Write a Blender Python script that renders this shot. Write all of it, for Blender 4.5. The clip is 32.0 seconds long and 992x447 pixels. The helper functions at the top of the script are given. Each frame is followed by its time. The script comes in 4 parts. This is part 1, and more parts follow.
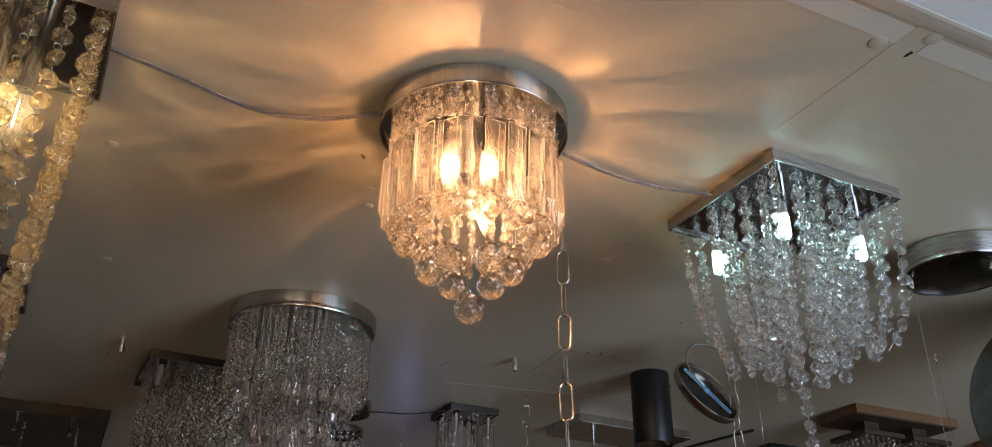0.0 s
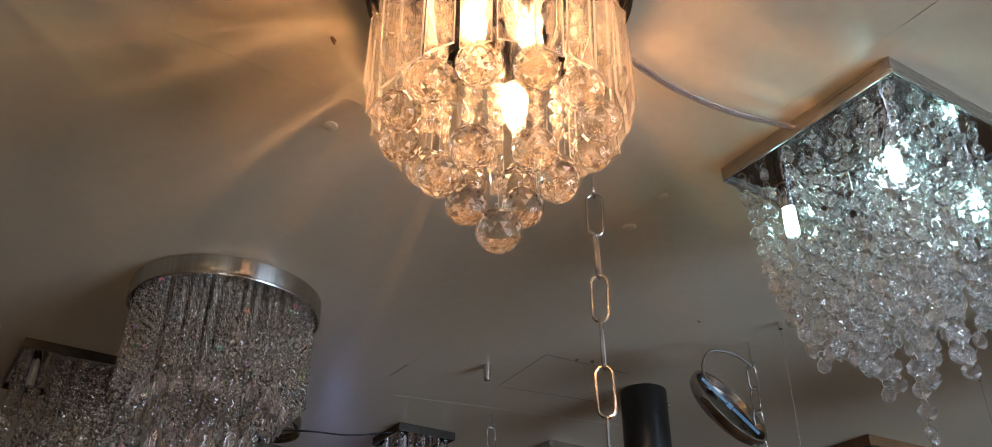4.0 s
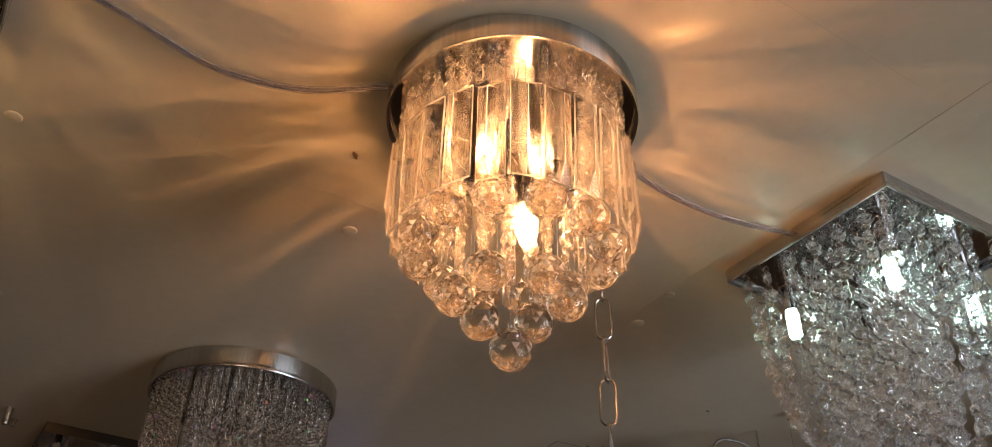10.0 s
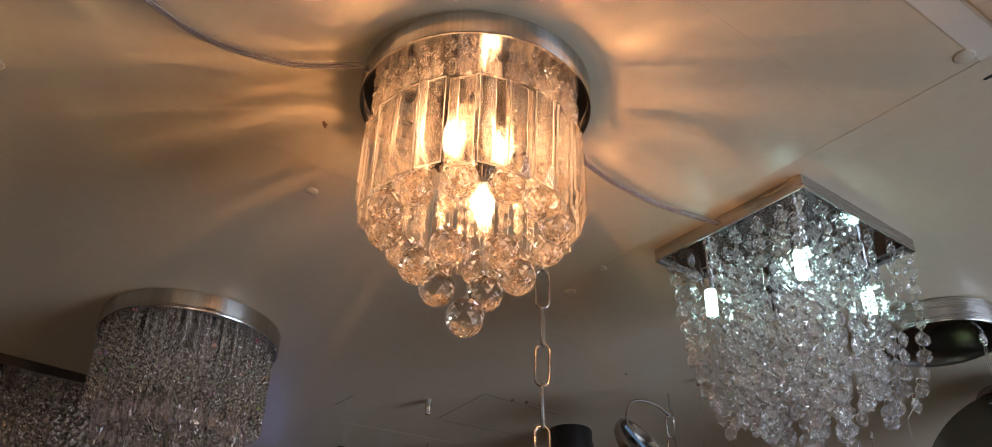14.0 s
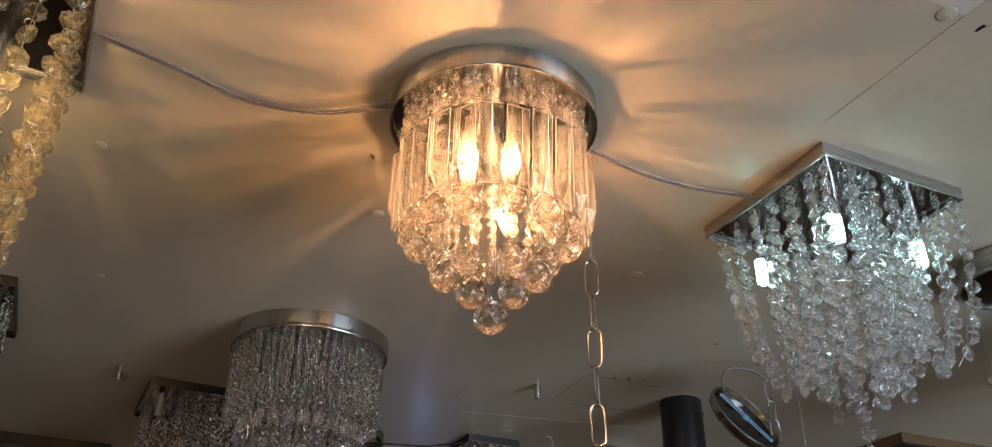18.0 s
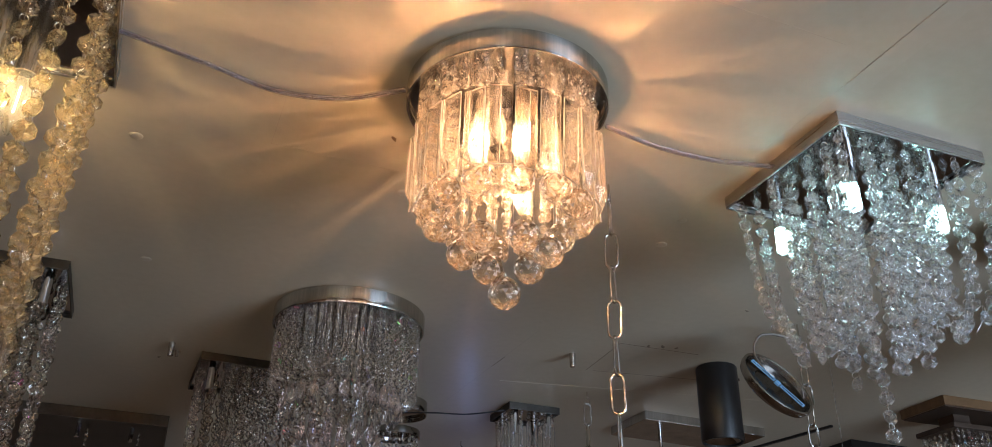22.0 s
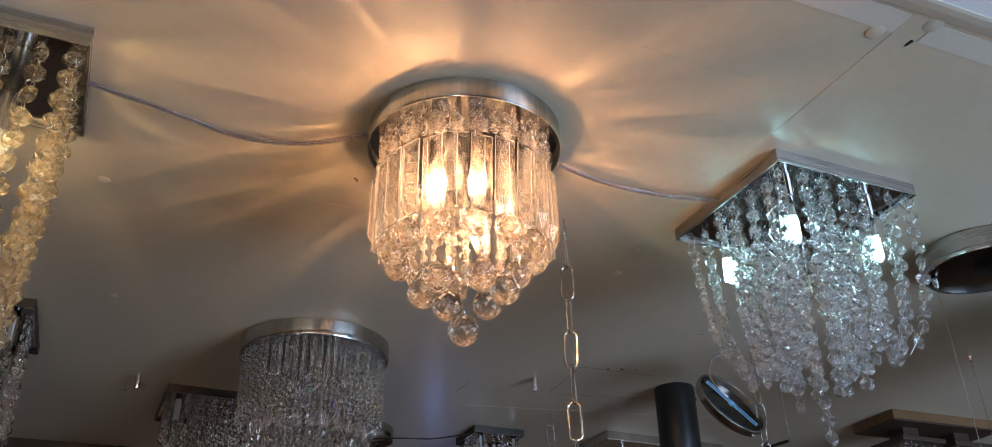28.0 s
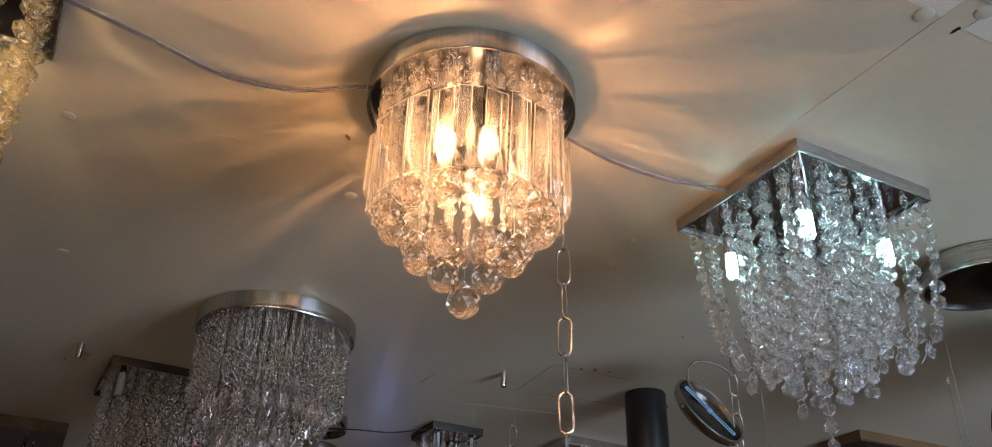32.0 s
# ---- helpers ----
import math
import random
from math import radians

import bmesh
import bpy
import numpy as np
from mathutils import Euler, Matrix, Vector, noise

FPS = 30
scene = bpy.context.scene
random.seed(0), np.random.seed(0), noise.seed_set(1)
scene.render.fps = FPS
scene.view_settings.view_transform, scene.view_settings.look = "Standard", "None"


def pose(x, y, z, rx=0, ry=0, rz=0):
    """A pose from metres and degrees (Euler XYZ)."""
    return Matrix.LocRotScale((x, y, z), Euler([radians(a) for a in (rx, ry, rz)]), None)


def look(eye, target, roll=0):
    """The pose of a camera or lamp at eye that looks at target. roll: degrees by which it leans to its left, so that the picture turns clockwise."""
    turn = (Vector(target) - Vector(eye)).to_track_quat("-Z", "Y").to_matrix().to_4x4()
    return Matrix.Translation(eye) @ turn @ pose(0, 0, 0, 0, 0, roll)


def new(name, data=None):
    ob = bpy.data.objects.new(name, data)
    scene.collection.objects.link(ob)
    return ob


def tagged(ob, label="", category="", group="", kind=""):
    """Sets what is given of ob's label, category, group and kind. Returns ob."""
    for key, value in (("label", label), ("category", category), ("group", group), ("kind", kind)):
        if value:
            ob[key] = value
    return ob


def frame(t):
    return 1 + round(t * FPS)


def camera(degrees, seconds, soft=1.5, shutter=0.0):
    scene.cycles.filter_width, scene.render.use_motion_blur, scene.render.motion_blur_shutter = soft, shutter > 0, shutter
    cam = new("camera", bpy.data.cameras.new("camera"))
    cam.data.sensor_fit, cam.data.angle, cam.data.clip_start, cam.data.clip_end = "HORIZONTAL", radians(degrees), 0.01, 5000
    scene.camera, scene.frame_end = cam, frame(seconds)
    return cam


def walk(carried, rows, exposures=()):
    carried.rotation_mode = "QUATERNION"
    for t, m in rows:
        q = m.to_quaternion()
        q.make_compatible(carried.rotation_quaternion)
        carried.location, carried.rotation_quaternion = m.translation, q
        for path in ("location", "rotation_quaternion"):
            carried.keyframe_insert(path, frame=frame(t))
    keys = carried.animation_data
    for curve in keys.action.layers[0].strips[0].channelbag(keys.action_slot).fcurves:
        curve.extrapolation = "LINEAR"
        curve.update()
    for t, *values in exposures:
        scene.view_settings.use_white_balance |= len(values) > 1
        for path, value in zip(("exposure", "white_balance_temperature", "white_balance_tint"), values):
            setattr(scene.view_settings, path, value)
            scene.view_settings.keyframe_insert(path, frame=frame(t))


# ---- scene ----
cam = camera(57.7, 32.0, soft=0.8)
PATH = [
    (0, (0.074, 0.049, 1.707), (0.033, 1.817, 2.641), 0.7),
    (0.5, (0.031, 0.104, 1.719), (0.003, 1.877, 2.643), 0.8),
    (1, (-0.04, 0.16, 1.738), (0.077, 1.928, 2.665), -0.3),
    (1.5, (-0.108, 0.195, 1.748), (0.088, 1.953, 2.682), -0.3),
    (2, (-0.136, 0.233, 1.742), (0.111, 1.983, 2.679), -0.7),
    (2.5, (-0.122, 0.295, 1.73), (0.142, 2.039, 2.673), -1.0),
    (3, (-0.064, 0.386, 1.744), (0.172, 2.125, 2.703), -0.7),
    (3.5, (-0.026, 0.438, 1.753), (0.119, 2.163, 2.755), 0.5),
    (5.5, (-0.063, 0.441, 1.773), (0.058, 2.139, 2.824), 0.1),
    (6, (-0.069, 0.431, 1.779), (0.061, 2.119, 2.844), -0.0),
    (6.5, (-0.068, 0.417, 1.785), (0.065, 2.095, 2.865), -0.1),
    (7, (-0.065, 0.403, 1.786), (0.067, 2.07, 2.883), -0.3),
    (7.5, (-0.058, 0.382, 1.784), (0.066, 2.038, 2.898), -0.2),
    (8, (-0.047, 0.36, 1.791), (0.063, 2.005, 2.923), 0.2),
    (8.5, (-0.042, 0.359, 1.805), (0.056, 1.997, 2.948), 0.6),
    (9, (-0.053, 0.362, 1.797), (0.041, 1.995, 2.948), 0.8),
    (9.5, (-0.038, 0.366, 1.788), (0.058, 1.999, 2.938), 0.9),
    (10, (-0.036, 0.376, 1.777), (0.063, 2.015, 2.919), 1.0),
    (10.5, (-0.04, 0.384, 1.777), (0.074, 2.028, 2.91), 1.5),
    (11, (-0.049, 0.398, 1.778), (0.106, 2.036, 2.914), 1.6),
    (11.5, (-0.084, 0.405, 1.774), (0.221, 2.022, 2.911), -0.4),
    (12, (-0.12, 0.417, 1.766), (0.344, 1.999, 2.898), -1.2),
    (12.5, (-0.119, 0.402, 1.756), (0.355, 1.995, 2.868), -0.6),
    (13, (-0.097, 0.359, 1.761), (0.333, 1.967, 2.87), 0.4),
    (13.5, (-0.077, 0.323, 1.755), (0.225, 1.977, 2.838), 2.6),
    (15.5, (-0.097, 0.189, 1.752), (0.139, 1.905, 2.752), 0.8),
    (16, (-0.109, 0.158, 1.74), (0.144, 1.874, 2.736), -0.4),
    (16.5, (-0.056, 0.156, 1.741), (0.168, 1.873, 2.742), -1.1),
    (17, (0.006, 0.154, 1.732), (0.047, 1.886, 2.732), 0.9),
    (17.5, (0.035, 0.153, 1.737), (-0.015, 1.88, 2.744), 1.3),
    (18, (0.062, 0.172, 1.725), (-0.012, 1.9, 2.73), 0.8),
    (18.5, (0.057, 0.147, 1.734), (-0.004, 1.877, 2.735), -0.1),
    (19, (0.032, 0.126, 1.729), (0.015, 1.867, 2.713), -1.0),
    (19.5, (0.005, 0.089, 1.72), (0.012, 1.842, 2.684), -1.4),
    (20, (0.008, 0.088, 1.715), (0.036, 1.859, 2.644), -1.3),
    (20.5, (0.081, 0.099, 1.722), (0.076, 1.869, 2.654), -0.8),
    (21, (0.131, 0.113, 1.718), (0.02, 1.879, 2.651), 0.5),
    (21.5, (0.123, 0.123, 1.715), (-0.079, 1.877, 2.655), 1.4),
    (22, (0.11, 0.139, 1.72), (-0.084, 1.894, 2.66), 1.2),
    (22.5, (0.081, 0.135, 1.726), (-0.027, 1.895, 2.67), 0.0),
    (23, (0.065, 0.123, 1.728), (-0.002, 1.884, 2.673), -0.8),
    (23.5, (0.078, 0.112, 1.727), (0.033, 1.873, 2.675), -1.4),
    (24, (0.114, 0.111, 1.729), (0.06, 1.866, 2.686), -1.6),
    (24.5, (0.153, 0.11, 1.726), (-0.045, 1.849, 2.693), 0.0),
    (25, (0.16, 0.092, 1.723), (-0.09, 1.82, 2.699), 0.1),
    (25.5, (0.157, 0.095, 1.718), (-0.112, 1.818, 2.698), 0.3),
    (27.5, (0.164, 0.092, 1.714), (-0.105, 1.817, 2.689), 0.4),
    (28, (0.125, 0.082, 1.721), (0.008, 1.827, 2.692), -0.9),
    (28.5, (0.065, 0.079, 1.729), (0.082, 1.828, 2.699), -1.1),
    (29, (0.03, 0.088, 1.731), (0.154, 1.833, 2.701), -0.5),
    (29.5, (-0.006, 0.096, 1.726), (0.147, 1.844, 2.686), 0.1),
    (30, (0.0, 0.114, 1.733), (0.165, 1.863, 2.688), 0.2),
    (30.5, (0.041, 0.118, 1.737), (0.196, 1.856, 2.715), 0.5),
    (31, (0.048, 0.139, 1.733), (0.137, 1.877, 2.718), 0.9),
    (31.5, (0.055, 0.155, 1.725), (0.084, 1.891, 2.717), 1.2),
    (32, (0.053, 0.179, 1.72), (0.052, 1.917, 2.71), 1.4),
]
EXPOSURE = [
    (0, -0.10, 5910, 8), (1, -0.15, 5910, 8), (2, -0.15, 6150, 8), (3, 0.10, 5810, 8), (6, 0.06, 6320, 10), (7, -0.12, 6620, 12), (9, -0.23, 6870, 14), (12, -0.22, 6600, 15), (13, -0.16, 6520, 15), (16, -0.04, 5560, 10),
    (18, 0.04, 5970, 7), (20, 0.14, 5820, 7), (23, 0.20, 5670, 7), (25, 0.06, 5670, 7), (29, 0.06, 5270, 7), (30, 0.06, 5330, 11), (31, 0.06, 5670, 12), (32, 0.14, 5670, 7),
]
walk(cam, [(t, look(eye, target, roll)) for t, eye, target, roll in PATH], EXPOSURE)

# ---- world, daylight through the shop window ----
CEIL = 2.40
GRID = 27.0                                    # the room stands turned by this many degrees
ROOM = pose(0, 0, 0, 0, 0, GRID)
world = bpy.data.worlds.new("sky")
scene.world = world
world.use_nodes = True
wn = world.node_tree.nodes
sky = wn.new("ShaderNodeTexSky")
sky.sky_type, sky.sun_disc, sky.sun_elevation, sky.sun_rotation = "NISHITA", False, radians(35), radians(40)
world.node_tree.links.new(sky.outputs[0], wn["Background"].inputs[0])
wn["Background"].inputs[1].default_value = 0.10
WINDOW = bpy.data.lights.new("window_daylight", "AREA")
WINDOW.shape, WINDOW.size, WINDOW.size_y, WINDOW.energy, WINDOW.color = "RECTANGLE", 1.5, 1.7, 55, (0.84, 0.965, 1.13)
lamp = new("window_daylight", WINDOW)
lamp.matrix_world = ROOM @ pose(2.1, -1.08, 1.25, 90, 0, 0)
for u, watts in ((-0.66, 8.0), (-1.85, 4.5)):                # two narrow made-up openings with added warm fill lamps beside the window
    pane = bpy.data.lights.new("slot_fill_light", "AREA")
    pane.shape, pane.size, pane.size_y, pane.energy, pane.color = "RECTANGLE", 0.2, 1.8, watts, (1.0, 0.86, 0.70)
    new("slot_fill_light", pane).matrix_world = ROOM @ pose(u, -1.08, 1.15, 90, 0, 0)

# ---- materials ----
def material(name):
    m = bpy.data.materials.new(name)
    m.use_nodes = True
    return m, m.node_tree.nodes, m.node_tree.links, m.node_tree.nodes["Principled BSDF"]


def ramp(nodes, links, source, stops):
    r = nodes.new("ShaderNodeValToRGB")
    while len(r.color_ramp.elements) < len(stops):
        r.color_ramp.elements.new(0.5)
    for e, (p, c) in zip(r.color_ramp.elements, stops):
        e.position, e.color = p, (*c, 1)
    links.new(source, r.inputs[0])
    return r


def surface(name, low, high, rough, metal=0.0, scale=6.0, fine=120.0, bump=0.02, stretch=(1, 1, 1), spread=0.08, **more):
    """A worn surface: colour from two noises, roughness that varies, fine relief."""
    m, n, l, b = material(name)
    co = n.new("ShaderNodeTexCoord")
    mp = n.new("ShaderNodeMapping")
    mp.inputs["Scale"].default_value = stretch
    l.new(co.outputs["Object"], mp.inputs[0])
    big, small = n.new("ShaderNodeTexNoise"), n.new("ShaderNodeTexNoise")
    big.inputs["Scale"].default_value, big.inputs["Detail"].default_value = scale, 5
    small.inputs["Scale"].default_value, small.inputs["Detail"].default_value = fine, 3
    mix = n.new("ShaderNodeMix")
    mix.inputs[0].default_value = 0.35
    for t in (big, small):
        l.new(mp.outputs[0], t.inputs["Vector"])
    l.new(big.outputs[0], mix.inputs[2]), l.new(small.outputs[0], mix.inputs[3])
    c = ramp(n, l, mix.outputs[0], ((0.32, low), (0.68, high)))
    l.new(c.outputs[0], b.inputs["Base Color"])
    r = n.new("ShaderNodeMapRange")
    r.inputs[3].default_value, r.inputs[4].default_value = rough - spread, rough + spread
    l.new(big.outputs[0], r.inputs[0]), l.new(r.outputs[0], b.inputs["Roughness"])
    b.inputs["Metallic"].default_value = metal
    if bump:
        bp = n.new("ShaderNodeBump")
        bp.inputs["Strength"].default_value, bp.inputs["Distance"].default_value = bump, 0.002
        l.new(small.outputs[0], bp.inputs["Height"]), l.new(bp.outputs[0], b.inputs["Normal"])
    for key, value in more.items():
        b.inputs[key].default_value = value
    if "Anisotropic" in more:
        tg = n.new("ShaderNodeTangent")
        tg.direction_type, tg.axis = "RADIAL", "Z"
        l.new(tg.outputs[0], b.inputs["Tangent"])
    return m


def crystal(name, tint, clear, ior=1.52, rough=0.0, haze=0.0, spark=0.0, cuts=0.0, along=0.22):
    """Cut glass: refracts, glints, lets part of the light straight through; haze: the share scattered diffusely to
    mimic glow and glints; spark: the share of pieces given a coloured sheen to mimic dispersed glints; cuts: how many
    noise stripes a metre vary the clearness to throw rays, drawn out along the piece by 1 / along.
    """
    m, n, l, b = material(name)
    n.remove(b)
    g, t, mix = n.new("ShaderNodeBsdfGlass"), n.new("ShaderNodeBsdfTransparent"), n.new("ShaderNodeMixShader")
    g.inputs["Color"].default_value, g.inputs["IOR"].default_value, g.inputs["Roughness"].default_value = (*tint, 1), ior, rough
    t.inputs["Color"].default_value = (*tint, 1)
    mix.inputs[0].default_value = 1 - clear
    # noise in the clear share throws light rays in place of refraction
    if cuts:
        co, ob, mp, noise, r = n.new("ShaderNodeTexCoord"), n.new("ShaderNodeObjectInfo"), n.new("ShaderNodeMapping"), n.new("ShaderNodeTexNoise"), n.new("ShaderNodeMapRange")
        mp.inputs["Scale"].default_value = (1, 1, along)
        noise.noise_dimensions = "4D"
        noise.inputs["Scale"].default_value, noise.inputs["Detail"].default_value = cuts, 1.0
        shift = n.new("ShaderNodeMath")
        shift.operation = "MULTIPLY"
        shift.inputs[1].default_value = 40
        l.new(ob.outputs["Random"], shift.inputs[0]), l.new(shift.outputs[0], noise.inputs["W"])
        l.new(co.outputs["Object"], mp.inputs[0]), l.new(mp.outputs[0], noise.inputs["Vector"])
        r.inputs[1].default_value, r.inputs[2].default_value = 0.46, 0.54
        r.inputs[3].default_value, r.inputs[4].default_value = 1 - clear * 0.12, max(0.0, 1 - clear * 1.9)
        l.new(noise.outputs[0], r.inputs[0]), l.new(r.outputs[0], mix.inputs[0])
    l.new(t.outputs[0], mix.inputs[1]), l.new(g.outputs[0], mix.inputs[2])
    out = mix
    if haze:
        d, tr, both, out = n.new("ShaderNodeBsdfDiffuse"), n.new("ShaderNodeBsdfTranslucent"), n.new("ShaderNodeMixShader"), n.new("ShaderNodeMixShader")
        both.inputs[0].default_value, out.inputs[0].default_value = 0.6, haze
        d.inputs[0].default_value = tr.inputs[0].default_value = (*(0.87 * q for q in tint), 1)
        l.new(d.outputs[0], both.inputs[1]), l.new(tr.outputs[0], both.inputs[2])
        l.new(mix.outputs[0], out.inputs[1]), l.new(both.outputs[0], out.inputs[2])
    # coloured gloss on random pieces stands in for dispersed glints
    if spark:
        one, two, add, frac = n.new("ShaderNodeNewGeometry"), n.new("ShaderNodeObjectInfo"), n.new("ShaderNodeMath"), n.new("ShaderNodeMath")
        add.operation, frac.operation = "MULTIPLY_ADD", "FRACT"
        add.inputs[1].default_value = 7.31
        l.new(two.outputs["Random"], add.inputs[0]), l.new(one.outputs["Random Per Island"], add.inputs[2]), l.new(add.outputs[0], frac.inputs[0])
        hue, wrap, col = n.new("ShaderNodeMath"), n.new("ShaderNodeMath"), n.new("ShaderNodeCombineColor")
        hue.operation, wrap.operation, col.mode = "MULTIPLY", "FRACT", "HSV"
        hue.inputs[1].default_value = 211.7
        l.new(frac.outputs[0], hue.inputs[0]), l.new(hue.outputs[0], wrap.inputs[0]), l.new(wrap.outputs[0], col.inputs[0])
        col.inputs[1].default_value, col.inputs[2].default_value = 0.62, 1.0
        pick, sheen, last = n.new("ShaderNodeMath"), n.new("ShaderNodeBsdfGlossy"), n.new("ShaderNodeMixShader")
        pick.operation = "LESS_THAN"
        pick.inputs[1].default_value = spark
        sheen.inputs["Roughness"].default_value = 0.22
        l.new(frac.outputs[0], pick.inputs[0]), l.new(pick.outputs[0], last.inputs[0]), l.new(col.outputs[0], sheen.inputs["Color"])
        l.new(out.outputs[0], last.inputs[1]), l.new(sheen.outputs[0], last.inputs[2])
        out = last
    l.new(out.outputs[0], n["Material Output"].inputs[0])
    return m


def glow(name, color, strength):
    m, n, l, b = material(name)
    b.inputs["Base Color"].default_value = (0.9, 0.9, 0.9, 1)
    b.inputs["Emission Color"].default_value, b.inputs["Emission Strength"].default_value = (*color, 1), strength
    return m


CEILING = surface("ceiling_board", (0.455, 0.395, 0.285), (0.525, 0.46, 0.345), 0.44, scale=2.2, fine=60, bump=0.03, **{"Coat Weight": 0.13, "Coat Roughness": 0.20})
SOFFIT = surface("white_soffit", (0.76, 0.76, 0.75), (0.82, 0.82, 0.81), 0.45, scale=3)
STRIP = surface("joint_strip", (0.53, 0.49, 0.41), (0.59, 0.55, 0.47), 0.42, scale=4)
GROOVE = surface("seam_dirt", (0.13, 0.10, 0.07), (0.28, 0.235, 0.175), 0.7, scale=14)
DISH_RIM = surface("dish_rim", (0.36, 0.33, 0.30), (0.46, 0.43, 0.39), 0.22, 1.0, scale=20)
# darker copy of the rim metal: shade and dark reflections are in its colour
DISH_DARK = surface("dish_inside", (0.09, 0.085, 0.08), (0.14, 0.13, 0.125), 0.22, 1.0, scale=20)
PLATE_DARK = surface("plate_mirror", (0.30, 0.29, 0.28), (0.36, 0.35, 0.34), 0.10, 1.0, scale=9, bump=0)
FINE_GROOVE = surface("fine_seam", (0.40, 0.34, 0.25), (0.47, 0.40, 0.30), 0.37, scale=14, **{"Coat Weight": 0.26, "Coat Roughness": 0.20})
CAPMAT = surface("screw_cap_plastic", (0.46, 0.405, 0.305), (0.52, 0.465, 0.36), 0.4, scale=60)
# upright bands in the colour imitate lamps reflected round the steel rings
STEEL = surface("brushed_steel", (0.36, 0.355, 0.345), (0.68, 0.665, 0.645), 0.13, 1.0, scale=30, fine=230, bump=0.01, stretch=(1, 1, 0.02), spread=0.09, Anisotropic=0.92, **{"Anisotropic Rotation": 0.0})
STEEL_DARK = surface("brushed_steel_rim", (0.40, 0.39, 0.38), (0.54, 0.53, 0.515), 0.28, 1.0, scale=5, fine=60, bump=0.02, stretch=(1, 1, 30))
PALE_TUBE = surface("pale_metal_tube", (0.46, 0.45, 0.44), (0.58, 0.57, 0.55), 0.24, 1.0, scale=20, bump=0)
PRISM_GLASS = crystal("small_prism_glass", (0.985, 0.97, 0.95), 0.12, haze=0.07)
CHROME = surface("polished_chrome", (0.60, 0.60, 0.61), (0.68, 0.68, 0.69), 0.07, 1.0, scale=9, bump=0, spread=0.04)
DARKCHROME = surface("mirror_underside", (0.30, 0.29, 0.28), (0.38, 0.37, 0.36), 0.09, 1.0, scale=9, bump=0, spread=0.04)
# steel made near-black: the dim reflections of the rims are in its colour
DIM_RIM = surface("darkened_rim", (0.065, 0.058, 0.05), (0.11, 0.10, 0.09), 0.40, 1.0, scale=9)
COPPER = surface("copper", (0.40, 0.16, 0.07), (0.52, 0.23, 0.11), 0.30, 1.0, scale=12)
LINKSTEEL = surface("nickel_chain", (0.50, 0.47, 0.43), (0.66, 0.63, 0.58), 0.24, 1.0, scale=90)
PIN = surface("wire_pin", (0.42, 0.40, 0.37), (0.55, 0.53, 0.50), 0.25, 1.0, scale=200, bump=0)
BLACK = surface("black_lacquer", (0.006, 0.006, 0.007), (0.016, 0.016, 0.018), 0.38, scale=12, fine=300)
WOOD = surface("veneer_wood", (0.10, 0.056, 0.024), (0.19, 0.108, 0.048), 0.42, scale=5, fine=50, stretch=(1, 9, 1))
BROWN = surface("brown_strip", (0.035, 0.021, 0.013), (0.06, 0.038, 0.025), 0.45, scale=9)
# unseen floor and walls, their brown chosen to bounce warm light onto the ceiling
WALL = surface("shop_wall", (0.19, 0.115, 0.065), (0.25, 0.16, 0.095), 0.7, scale=3)
FLOOR = surface("shop_floor", (0.12, 0.064, 0.031), (0.18, 0.098, 0.05), 0.5, scale=3)
# bar faces differ in haze and clearness to imitate refracted light and dark tones
CRYSTAL = crystal("cut_crystal", (0.99, 0.945, 0.885), 0.56, haze=0.032)
CRYSTAL_CLEAR = crystal("cut_crystal_back", (0.99, 0.985, 0.975), 0.85)
CRYSTAL_DEEP = crystal("cut_crystal_deep_face", (0.99, 0.945, 0.885), 0.24)
# clear crystal: the amber in these tints stands for warm lamplight
BALL_CLEAR = crystal("ball_crystal_clear_facet", (0.99, 0.945, 0.885), 0.55, haze=0.01)
BALLGLASS = crystal("ball_crystal", (0.99, 0.945, 0.885), 0.10)
# diffuse facets imitate glints among the clear and the refracting ones
BALL_GLINT = crystal("ball_crystal_glint", (0.99, 0.945, 0.885), 0.05, haze=0.45)
DROPGLASS = crystal("drop_crystal", (0.985, 0.95, 0.93), 0.05, haze=0.06)
# diffuse edges imitate the bright lines that refraction draws along the bars
BRIGHT_EDGE = crystal("bright_glass_edge", (0.99, 0.945, 0.885), 0.15, haze=0.30)
# cut beads: table, bevels with painted glints, deep bevels, wire
def cut_set(name, tint, haze, clear=0.5, spark=0.0, deep=0.12):
    return (crystal(name + "_table", tint, min(0.95, clear * 1.7), haze=haze * 0.25), crystal(name + "_bevel", tint, clear * 0.95, haze=haze, spark=spark), crystal(name + "_deep", tint, clear * 0.82, haze=haze * deep), PIN)


# haze, tint and clearness per set mimic how brightly each fixture's beads are lit
BEAD = cut_set("bead_crystal", (0.985, 0.985, 0.985), 0.27, 0.54, deep=0.08)
# the warm bulb's light is put into this amber tint
BEAD_TALL = cut_set("large_bead_crystal", (0.98, 0.91, 0.76), 0.22, 0.42, deep=0.05)
BEAD_DIM = cut_set("small_bead_crystal", (0.985, 0.965, 0.94), 0.07, 0.16, 0.025)
BEAD_DARK = cut_set("unlit_bead_crystal", (0.97, 0.95, 0.92), 0.018, 0.14, 0.012)
BEAD_WARM = cut_set("square_bead_crystal", (0.99, 0.945, 0.885), 0.24, 0.66, deep=0.05)
SMOKE = crystal("smoked_glass", (0.46, 0.475, 0.46), 0.55, 1.45)
PVC = crystal("clear_cable_sheath", (0.95, 0.93, 0.97), 0.65, 1.4, 0.05, 0.10)
